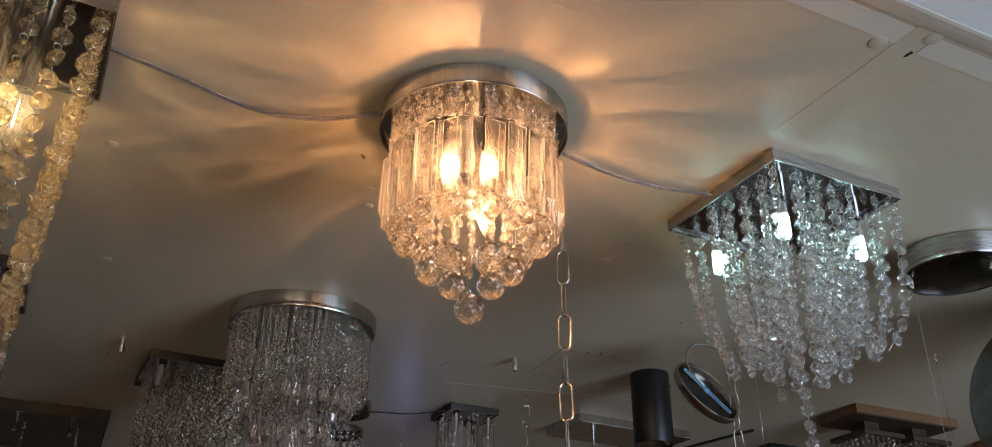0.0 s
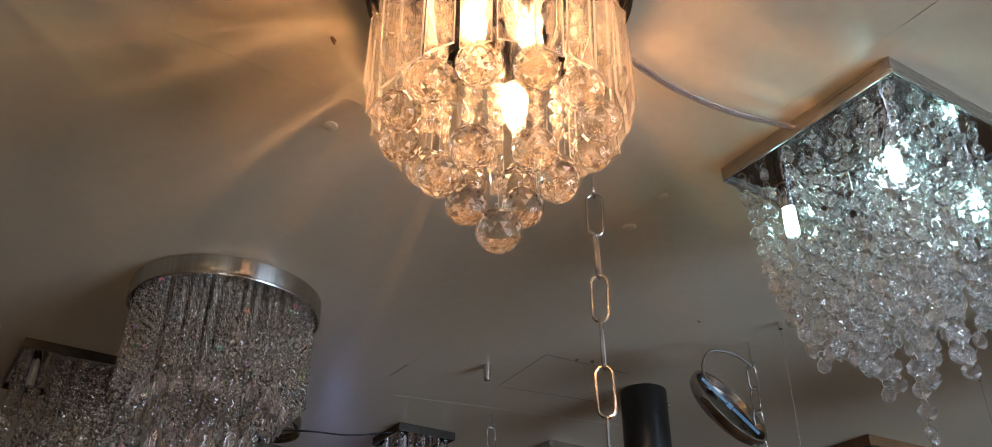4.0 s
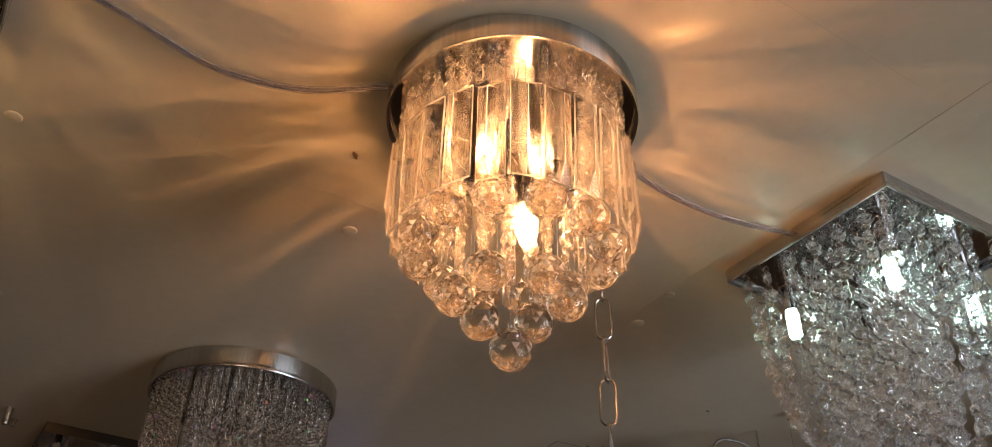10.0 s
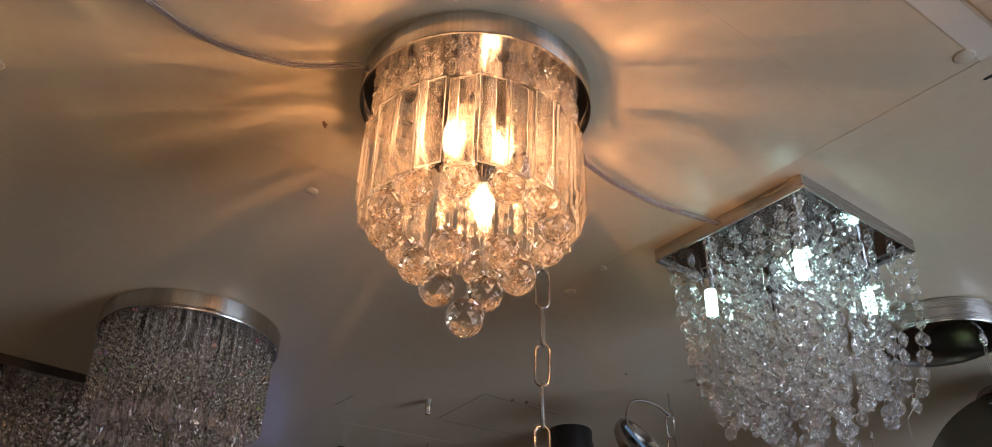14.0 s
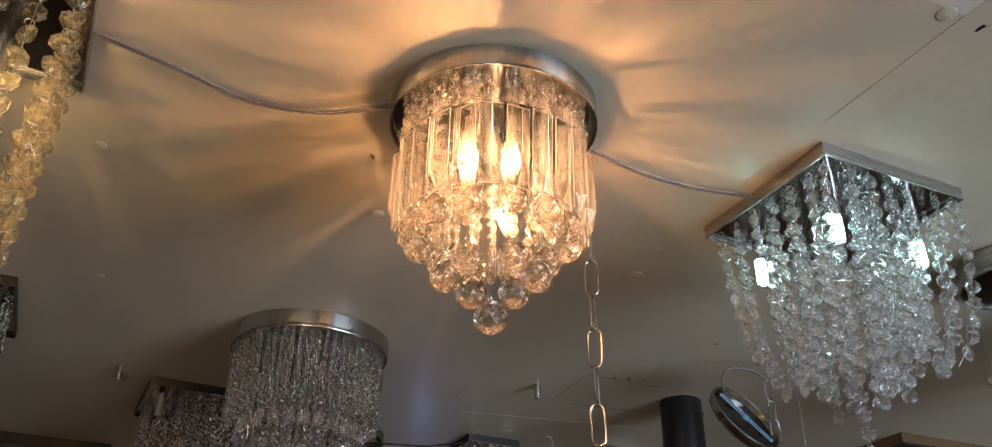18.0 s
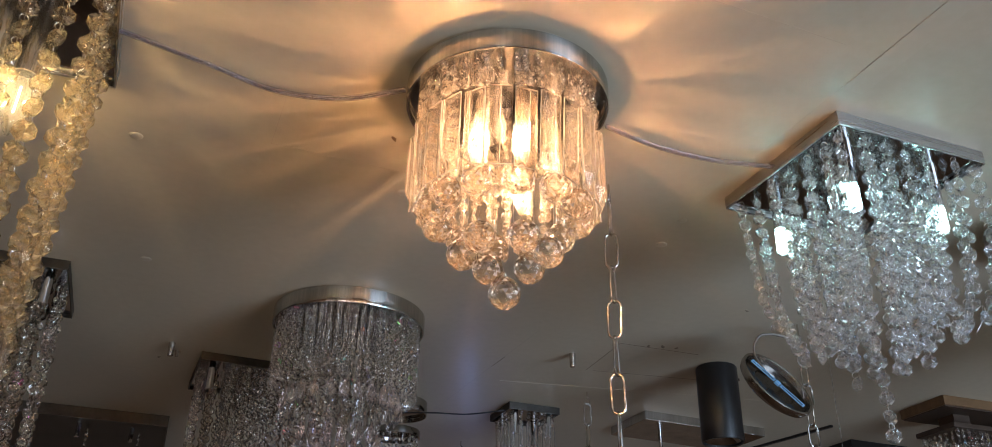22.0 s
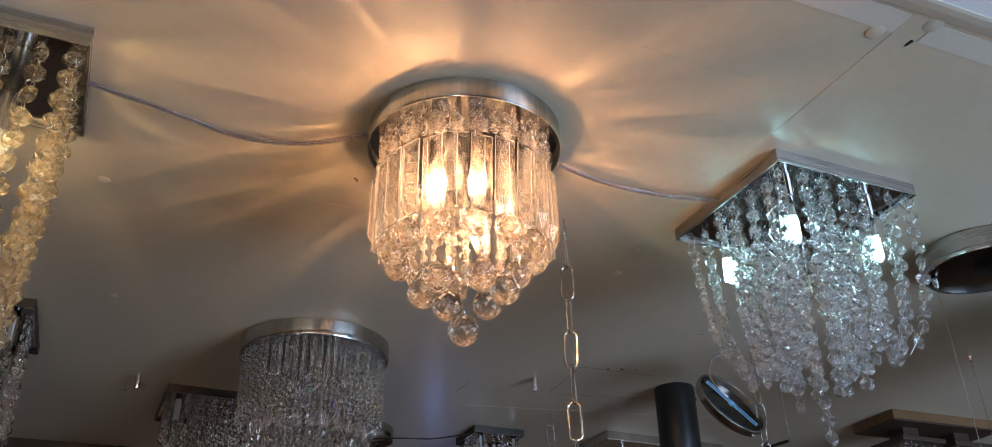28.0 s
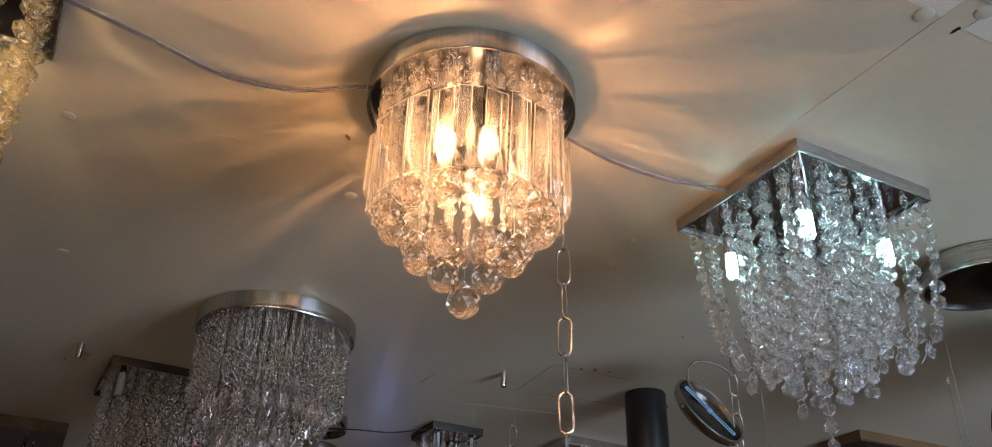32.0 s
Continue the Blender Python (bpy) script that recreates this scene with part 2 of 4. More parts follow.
# made-up stripes in the bulb glass cast the ceiling rays of the crystals
BULB_CLEAR = crystal("striped_clear_bulb_glass", (0.99, 0.985, 0.97), 0.51, 1.2, haze=0.012, cuts=2000, along=0.01)
BULBGLASS = crystal("striped_bulb_glass", (0.99, 0.985, 0.97), 0.51, 1.2, haze=0.05, cuts=2000, along=0.01)
LEDGLASS = crystal("led_bulb_glass", (0.99, 0.985, 0.97), 0.90, 1.2, haze=0.06)
WARM = glow("warm_filament", (1.0, 0.52, 0.23), 160000)
WARM2 = glow("warm_filament_soft", (1.0, 0.65, 0.27), 15500)
COOL = glow("cool_led", (0.58, 1.0, 0.90), 20)
BLUE = glow("blue_led", (0.34, 0.44, 1.0), 6)

# ---- mesh tools ----
def mesh(name, chunks, mats, smooth=False):
    """One mesh from chunks (verts, faces, matrix, material index)."""
    vs, fs, ix, base = [], [], [], 0
    for v, f, m, k in chunks:
        a = np.asarray(v, float)
        if m is not None:
            a = a @ np.array(m.to_3x3()).T + np.array(m.translation)
        vs.append(a)
        fs += [[i + base for i in q] for q in f]
        ix += list(k) if isinstance(k, (list, tuple)) else [k] * len(f)
        base += len(a)
    me = bpy.data.meshes.new(name)
    me.from_pydata(np.concatenate(vs).tolist(), [], fs)
    for m in mats:
        me.materials.append(m)
    me.polygons.foreach_set("material_index", ix)
    me.polygons.foreach_set("use_smooth", [smooth] * len(fs))
    bm = bmesh.new()
    bm.from_mesh(me)
    bmesh.ops.recalc_face_normals(bm, faces=bm.faces)
    bm.to_mesh(me)
    bm.free()
    if smooth:
        me.set_sharp_from_angle(angle=radians(38))
    me.update()
    return me


def part(name, me, parent=None, label="", m=None):
    ob = new(name, me)
    ob.parent = parent
    if m is not None:
        ob.matrix_basis = m
    return tagged(ob, label)


def thing(name, m, label, category, group="", kind=""):
    ob = new(name)
    ob.empty_display_size = 0.05
    ob.matrix_basis = m
    return tagged(ob, label, category, group, kind)


def lathe(profile, seg=48, close=False):
    """Turn a profile of (r, z) about z."""
    v, f, n = [], [], len(profile)
    for i in range(seg):
        a = 2 * math.pi * i / seg
        v += [(r * math.cos(a), r * math.sin(a), z) for r, z in profile]
    for i in range(seg):
        j = (i + 1) % seg
        for k in range(n if close else n - 1):
            q = (k + 1) % n
            f.append((i * n + k, j * n + k, j * n + q, i * n + q))
    return v, f


def box(x, y, z, sx, sy, sz, bevel=0.0):
    bm = bmesh.new()
    bmesh.ops.create_cube(bm, size=1)
    for v in bm.verts:
        v.co = Vector((x + v.co.x * sx, y + v.co.y * sy, z + v.co.z * sz))
    if bevel:
        bmesh.ops.bevel(bm, geom=list(bm.edges), offset=bevel, segments=2, affect="EDGES", profile=0.6)
    v, f = [tuple(p.co) for p in bm.verts], [[p.index for p in q.verts] for q in bm.faces]
    bm.free()
    return v, f


def tube(pts, r, sides=8, closed=False):
    """A round wire along points."""
    pts = [Vector(p) for p in pts]
    n, v, f = len(pts), [], []
    side = None
    for i, p in enumerate(pts):
        a = pts[(i - 1) % n] if closed or i else p
        b = pts[(i + 1) % n] if closed or i < n - 1 else p
        d = (b - a).normalized()
        if side is None:
            side = d.orthogonal().normalized()
        side = (side - d * side.dot(d)).normalized()
        up = d.cross(side)
        v += [tuple(p + r * (math.cos(t) * side + math.sin(t) * up)) for t in (2 * math.pi * k / sides for k in range(sides))]
    for i in range(n if closed else n - 1):
        j = (i + 1) % n
        for k in range(sides):
            q = (k + 1) % sides
            f.append((i * sides + k, i * sides + q, j * sides + q, j * sides + k))
    if not closed:
        f.append(tuple(range(sides))[::-1])
        f.append(tuple((n - 1) * sides + k for k in range(sides)))
    return v, f


def octagon(r, t, n=8):
    """A cut bead, its flat axis along y: a small table, star and main facets, a thin girdle; vertices, faces and each face's place in its set of materials."""
    v, f, k = [], [], []
    for rr, y, off in ((0.46, -t, 0.0), (1.0, -t * 0.12, 0.5), (1.0, t * 0.12, 0.5), (0.46, t, 0.0)):
        v += [(r * rr * math.cos(a), y, r * rr * math.sin(a)) for a in (2 * math.pi * (q + off) / n for q in range(n))]
    for q in range(n):
        p = (q + 1) % n
        f += [(q, n + q, p), (n + q, n + p, p), (n + q, 2 * n + q, 2 * n + p, n + p), (3 * n + q, 3 * n + p, 2 * n + q), (2 * n + q, 3 * n + p, 2 * n + p)]
        k += [1 if q % 3 == 0 else 2, 1 if q % 4 == 2 else 0, 2, 2 if q % 3 else 1, 1 if q % 5 == 1 else 2]
    f += [tuple(range(n))[::-1], tuple(3 * n + q for q in range(n))]
    return v, f, k + [0, 0]


def prism(w, t, length, tip):
    """A long cut bar hanging from z = 0, with bevelled edges, a slanted head and a pyramid foot."""
    c = w * 0.24
    ring = [(-w / 2, 0), (-w / 2 + c, -t / 2), (w / 2 - c, -t / 2), (w / 2, 0), (w / 2 - c, t / 2), (-w / 2 + c, t / 2)]
    v, f = [], []
    for z, s, q in ((0, 0.62, 0.3), (-0.007, 1, 1), (-length + tip, 1, 1), (-length, 0.34, 0.25)):
        v += [(x * s, y * q, z) for x, y in ring]
    for j in range(3):
        for k in range(6):
            p = (k + 1) % 6
            f.append((j * 6 + k, (j + 1) * 6 + k, (j + 1) * 6 + p, j * 6 + p))
    f.append(tuple(range(6)))
    f.append(tuple(18 + k for k in range(6))[::-1])
    return v, f


def triangle_bar(w, t, length):
    """A three-sided prism bar hanging from z = 0: a flat back, an outer ridge with a narrow bright edge, hipped ends;
    faces by material index.
    """
    e, g = 0.0011, 0.0003
    v, f, k = [], [], []
    for z, ridge in ((0, e), (-0.011, t), (-length + 0.019, t), (-length, e)):
        v += [(-w / 2, e, z), (-w / 2, -e, z), (-g, -ridge, z), (g, -ridge, z), (w / 2, -e, z), (w / 2, e, z)]
    for j in range(3):
        for q in range(6):
            p = (q + 1) % 6
            f.append((j * 6 + q, (j + 1) * 6 + q, (j + 1) * 6 + p, j * 6 + p))
            k.append((3, 0, 3, 2, 3, 1)[q] if j == 1 else (3, 2, 3, 0, 3, 1)[q])
    return v, f + [tuple(range(6)), tuple(range(23, 17, -1))], k + [3, 3]


def gem(r, rows=((0.0, 1.0),), n=8):
    """A faceted drop: rows of (radius share, height)."""
    v, f = [], []
    for j, (s, z) in enumerate(rows):
        v += [(r * s * math.cos(a), r * s * math.sin(a), z) for a in (2 * math.pi * (k + 0.5 * (j % 2)) / n for k in range(n))]
    for j in range(len(rows) - 1):
        for k in range(n):
            q = (k + 1) % n
            if j % 2:
                f += [(j * n + k, (j + 1) * n + q, j * n + q), (j * n + k, (j + 1) * n + k, (j + 1) * n + q)]
            else:
                f += [(j * n + k, (j + 1) * n + k, j * n + q), (j * n + q, (j + 1) * n + k, (j + 1) * n + q)]
    f.append(tuple(range(n)))
    f.append(tuple((len(rows) - 1) * n + k for k in range(n))[::-1])
    return v, f


def ball(r, n=12, m=9):
    rows = [(max(0.12, math.sin(math.pi * j / m)), r * math.cos(math.pi * j / m)) for j in range(m + 1)]
    return gem(r, rows, n)


def torus(r, wire, seg=10, sides=4):
    return tube([(r * math.cos(2 * math.pi * k / seg), 0, r * math.sin(2 * math.pi * k / seg)) for k in range(seg)], wire, sides, True)


def spin(z=0.0):
    return pose(0, 0, 0, 0, 0, z)


def bead_row(place, length, pitch, bead, ring, rng, sway=4, facing=None):
    """Poses of the beads and the rings of one strand; place(s) gives the point at s metres down it; facing: the turn that its beads settle round, and their spread."""
    beads, rings = [], []
    turn = rng.uniform(0, 180)
    s = pitch * 0.6
    while s < length:
        p = place(s)
        turn = turn + rng.choice((0, 0, 90)) + rng.uniform(-35, 35) if facing is None else facing[0] + rng.gauss(0, facing[1])
        beads.append(pose(*p, rng.uniform(-sway, sway), rng.uniform(-sway, sway), turn))
        q = place(s - pitch / 2)
        rings.append(pose(*q, 0, 0, turn + 50))
        s += pitch
    return beads, rings


class Beads:
    """The bead strands of one thing: the first 300 beads are pieces of their own, the rest one joined part."""

    def __init__(self, thing_, bead, ring, pitch, rng, mat, limit=300, name="bead", facing=None):
        self.facing = facing
        self.thing, self.bead, self.ring, self.pitch, self.rng, self.mat, self.left, self.name = thing_, bead, ring, pitch, rng, mat, limit, name
        self.piece = mesh(name, [(bead[0], bead[1], None, bead[2]), (*ring, pose(0, 0, pitch / 2, 0, 0, 50), 3)], mat)
        self.rest = []

    def strand(self, place, length, start=0.0):
        beads, rings = bead_row(place, length, self.pitch, self.bead, self.ring, self.rng, facing=self.facing)
        if len(beads) <= self.left:
            self.left -= len(beads)
            ob = part("bead_strand", mesh("bead_strand", [(*tube([place(length * k / 6) for k in range(7)], 0.0003, 4), None, 0)], (PIN,)), self.thing)
            for m in beads:
                part(self.name, self.piece, ob, m=m)
        else:
            ob = self.thing
            self.rest += [(self.bead[0], self.bead[1], m, self.bead[2]) for m in beads] + [(*self.ring, m, 3) for m in rings]
        return ob, beads

    def finish(self):
        if self.rest:
            tagged(part("bead_curtain", mesh("bead_curtain", self.rest, self.mat), self.thing, "dense curtain of cut beads"), kind="stuff")

# ---- the room ----
def block(name, u0, u1, v0, v1, z0, z1, mat, label, category):
    ob = part(name, mesh(name, [(*box((u0 + u1) / 2, (v0 + v1) / 2, (z0 + z1) / 2, u1 - u0, v1 - v0, z1 - z0), None, 0)], (mat,)))
    ob.matrix_basis = ROOM
    return tagged(ob, label, category, kind="structure")


U0, U1, V0, V1 = -2.6, 3.0, -1.05, 4.2
block("floor", U0 - 0.15, U1 + 0.15, V0 - 0.15, V1 + 0.15, -0.12, 0, FLOOR, "brown boarded shop floor", "floor")
block("ceiling", U0 - 0.15, U1 + 0.15, V0 - 0.15, V1 + 0.15, CEIL, CEIL + 0.12, CEILING, "beige satin ceiling boards with thin joints", "ceiling")
block("wall_back", U0, U1, V1, V1 + 0.15, 0, CEIL, WALL, "plain dim brown-grey shop wall", "wall")
block("wall_left", U0 - 0.15, U0, V0, V1, 0, CEIL, WALL, "plain dim brown-grey shop wall", "wall")
block("wall_right", U1, U1 + 0.15, V0, V1, 0, CEIL, WALL, "plain dim brown-grey shop wall", "wall")
# the street side: a wall with one wide window opening
W0, W1, Z0, Z1 = 1.30, 2.90, 0.35, 2.15
FRONT = "front wall of the shop round the glazing"
block("wall_front_head", U0, U1, V0 - 0.15, V0, Z1, CEIL, WALL, FRONT, "wall")
block("wall_front_sill", W0, W1, V0 - 0.15, V0, 0, Z0, WALL, "low wall under the shop window", "wall")
# the two narrow gaps are made-up openings for the added fill lamps
for k, (a, c) in enumerate(((U0, -1.95), (-1.75, -0.76), (-0.56, W0), (W1, U1))):
    block("wall_front_%d" % (k + 1), a, c, V0 - 0.15, V0, 0, Z1, WALL, FRONT, "wall")

# ---- ceiling details: soffit, strips, seams, caps ----
block("soffit", U0, U1, V0, 0.500, CEIL - 0.008, CEIL - 0.003, SOFFIT, "smooth white board lower than the ceiling", "ceiling")
def rail():
    prof = [(0.500, -0.0095), (0.504, -0.010), (0.514, -0.008), (0.524, -0.004), (0.528, -0.002), (0.528, 0.0), (0.500, 0.0)]
    v = [(u, a, CEIL + b) for u in (U0, U1) for a, b in prof]
    n = len(prof)
    f = [(k, (k + 1) % n, n + (k + 1) % n, n + k) for k in range(n)] + [tuple(range(n))[::-1], tuple(range(n, 2 * n))]
    ob = part("trim", mesh("trim", [(v, f, None, 0)], (STRIP,)))
    ob.matrix_basis = ROOM
    tagged(ob, "thin rounded painted moulding along the soffit", "trim", kind="structure")


rail()


def flat(name, a, b, width, mat, label, category, proud=0.0015):
    """A thin strip under the ceiling from a to b (x, y)."""
    a, b = Vector(a), Vector(b)
    d = b - a
    ob = part(name, mesh(name, [(*box(d.length / 2, 0, -proud / 2, d.length, width, proud), None, 0)], (mat,)))
    ob.matrix_basis = pose(a.x, a.y, CEIL, 0, 0, math.degrees(math.atan2(d.y, d.x)))
    return tagged(ob, label, category, kind="structure")


def uv(u, v):
    p = ROOM @ Vector((u, v, 0))
    return p.x, p.y


STRIPLABEL = "pale flat cover strip over a ceiling joint"
flat("trim", uv(U0, 0.550), uv(0.876, 0.550), 0.031, STRIP, STRIPLABEL, "trim", 0.0007)
flat("trim", uv(0.914, 0.552), uv(U1, 0.552), 0.031, STRIP, STRIPLABEL, "trim", 0.0007)
flat("trim", (0.561, 0.866), (0.447, 1.089), 0.033, CEILING, STRIPLABEL, "trim", 0.0005)
SEAMS = [
    ((0.536, 0.880), (0.240, 1.452), 0.00045), ((0.240, 1.452), (0.030, 1.840), 0.0005), ((0.010, 1.885), (-0.300, 2.440), 0.0014), ((-0.075, 2.040), (-0.110, 2.100), 0.0026),
    ((-0.319, 1.152), (-0.080, 1.280), 0.0006), ((-0.319, 1.154), (-0.262, 1.045), 0.0007),
    ((0.100, 0.822), (0.420, 0.998), 0.0007), ((0.105, 2.135), (0.180, 1.965), 0.002), ((0.180, 1.965), (0.350, 2.045), 0.002),
    ((0.120, 2.140), (0.40, 2.230), 0.002),
]
for a, b, w in SEAMS:
    flat("ceiling_seam", a, b, w, FINE_GROOVE if w < 0.0015 else GROOVE, "thin dark joint line in the ceiling", "seam", 0.0001)
flat("ceiling_seam", (-0.100, 2.203), (0.540, 2.390), 0.0016, CAPMAT, "thin pale filled joint line in the ceiling", "seam", 0.0004)
flat("track_rail", (0.470, 3.010), (0.760, 2.622), 0.009, BLACK, "narrow black rail along the ceiling", "rail", 0.006)

CAP = mesh("screw_cap", [(*lathe([(0.0, -0.0014), (0.0075, -0.0013), (0.0088, -0.0007), (0.0093, 0.0)], 20), None, 0)], (CAPMAT,), True)
for x, y, s in ((-0.499, 1.120, 1), (-0.160, 1.301, 1), (0.238, 1.501, 1), (0.504, 0.899, 1.25), (0.566, 0.893, 1.25), (-0.66, 1.50, 1), (0.265, 1.418, 0.8)):
    c = part("screw_cap", CAP)
    c.matrix_basis = pose(x, y, CEIL) @ Matrix.Scale(s, 4)
    tagged(c, "round beige plastic screw cover on the ceiling", "screw cap", "screw caps on the ceiling")


def chip(x, y, s, mat, label):
    rng = random.Random(int(x * 1000))
    v = [(s * math.cos(a) * rng.uniform(0.5, 1.3), 0.5 * s * math.sin(a) * rng.uniform(0.5, 1.3), -0.0006) for a in (k * math.pi / 4 for k in range(8))]
    v += [(p[0], p[1], 0) for p in v]
    f = [tuple(range(8))] + [(k, (k + 1) % 8, 8 + (k + 1) % 8, 8 + k) for k in range(8)]
    ob = part("chip", mesh("chip", [(v, f, None, 0)], (mat,)))
    ob.matrix_basis = pose(x, y, CEIL, 0, 0, rng.uniform(0, 180))
    tagged(ob, label, "damage")


chip(-0.145, 1.154, 0.006, WOOD, "small chipped spot showing bare wood")
chip(0.549, 0.921, 0.007, BLACK, "torn black corner beside the joint strip")
for x, y, s in ((0.24, 1.985, 0.007), (0.27, 1.99, 0.009), (0.30, 2.0, 0.006), (-0.86, 2.0, 0.008), (-0.80, 1.97, 0.005), (0.42, 1.80, 0.006), (0.98, 1.36, 0.006), (0.45, 2.28, 0.006)):
    chip(x, y, s, GROOVE, "small dark scuff on the ceiling")

STUB = mesh("ceiling_stud", [(*lathe([(0.0, -0.030), (0.0055, -0.030), (0.0062, -0.028), (0.0072, 0.0)], 16), None, 0)], (LINKSTEEL,), True)
STUB2 = mesh("ceiling_stud_short", [(*lathe([(0.0, -0.014), (0.0035, -0.014), (0.0042, 0.0)], 12), None, 0)], (GROOVE,), True)
for x, y, me in ((-0.790, 1.912, STUB), (0.076, 2.026, STUB), (-0.800, 1.962, STUB2)):
    c = part("ceiling_stud", me)
    c.matrix_basis = pose(x, y, CEIL)
    tagged(c, "small bare metal stud in the ceiling", "stud", "studs in the ceiling")

# ---- the round chandelier that burns warm ----
def spline(pts, n=8):
    """Points of a smooth line through pts."""
    p = [Vector(q) for q in pts]
    p = [2 * p[0] - p[1]] + p + [2 * p[-1] - p[-2]]
    out = []
    for i in range(1, len(p) - 2):
        for k in range(n):
            t = k / n
            out.append(0.5 * (2 * p[i] + (p[i + 1] - p[i - 1]) * t + (2 * p[i - 1] - 5 * p[i] + 4 * p[i + 1] - p[i + 2]) * t * t
                              + (3 * p[i] - p[i - 1] - 3 * p[i + 1] + p[i + 2]) * t ** 3))
    return out + [p[-2]]


RING = torus(0.0032, 0.0005, 8, 3)
BIGRING = torus(0.0045, 0.0006, 10, 3)
SMALLBEAD = octagon(0.0070, 0.0034)
CUBEBEAD = octagon(0.0130, 0.0052, 4)
MIDBEAD = octagon(0.0104, 0.0050)
TINYBEAD = octagon(0.0060, 0.0034, 6)
FILAMENT = gem(0.00011, ((0.4, -0.008), (1.0, -0.009), (1.0, -0.031), (0.35, -0.032)), 6)


def canopy_round(parent, radius, height, mat=None):
    t = 0.0022
    prof = [(radius - 0.004, 0.0), (radius, -0.003), (radius, -height + 0.002), (radius - 0.001, -height), (radius - t - 0.001, -height), (radius - t - 0.001, -height + 0.016)]
    part("canopy_ring", mesh("canopy_ring", [(*lathe(prof, 96), None, 0)], (mat or STEEL,), True), parent, "brushed steel ring")
    plate = [(0.0, -height + 0.010), (radius - t - 0.0012, -height + 0.010)]
    part("mounting_plate", mesh("mounting_plate", [(*lathe(plate, 64), None, 0)], (PLATE_DARK,), True), parent, "mirror-polished dark underside")


def bulb(parent, m, mat, tube_len, tube_r, size=1.0, glass=True, metal=None):
    holder = [(0.0, 0.0), (tube_r, 0.0), (tube_r, -tube_len * 0.45), (tube_r * 1.05, -tube_len * 0.45 - 0.001), (tube_r * 1.05, -tube_len), (tube_r * 0.85, -tube_len), (tube_r * 0.8, -tube_len + 0.006)]
    h = part("lamp_holder", mesh("lamp_holder", [(*lathe(holder, 24), None, 0)], (metal or CHROME,), True), parent, "metal lamp holder", m)
    shift = pose(0, 0, -tube_len + 0.002)
    v, f = FILAMENT
    part("filament", mesh("filament", [([(x * size, y * size, z * size) for x, y, z in v], f, None, 0)], (mat,), True), h, "glowing bulb core", shift @ pose(0, 0, -0.006 * size))
    if glass:
        e = [(0.0055, 0.004), (0.009, -0.004), (0.0125, -0.018), (0.0115, -0.034), (0.006, -0.050), (0.0015, -0.060)]
        part("bulb", mesh("bulb", [(*lathe([(r * size, z * size) for r, z in e], 20), None, 0)], (BULB_CLEAR if metal else BULBGLASS,), True), h, "clear candle bulb", shift)


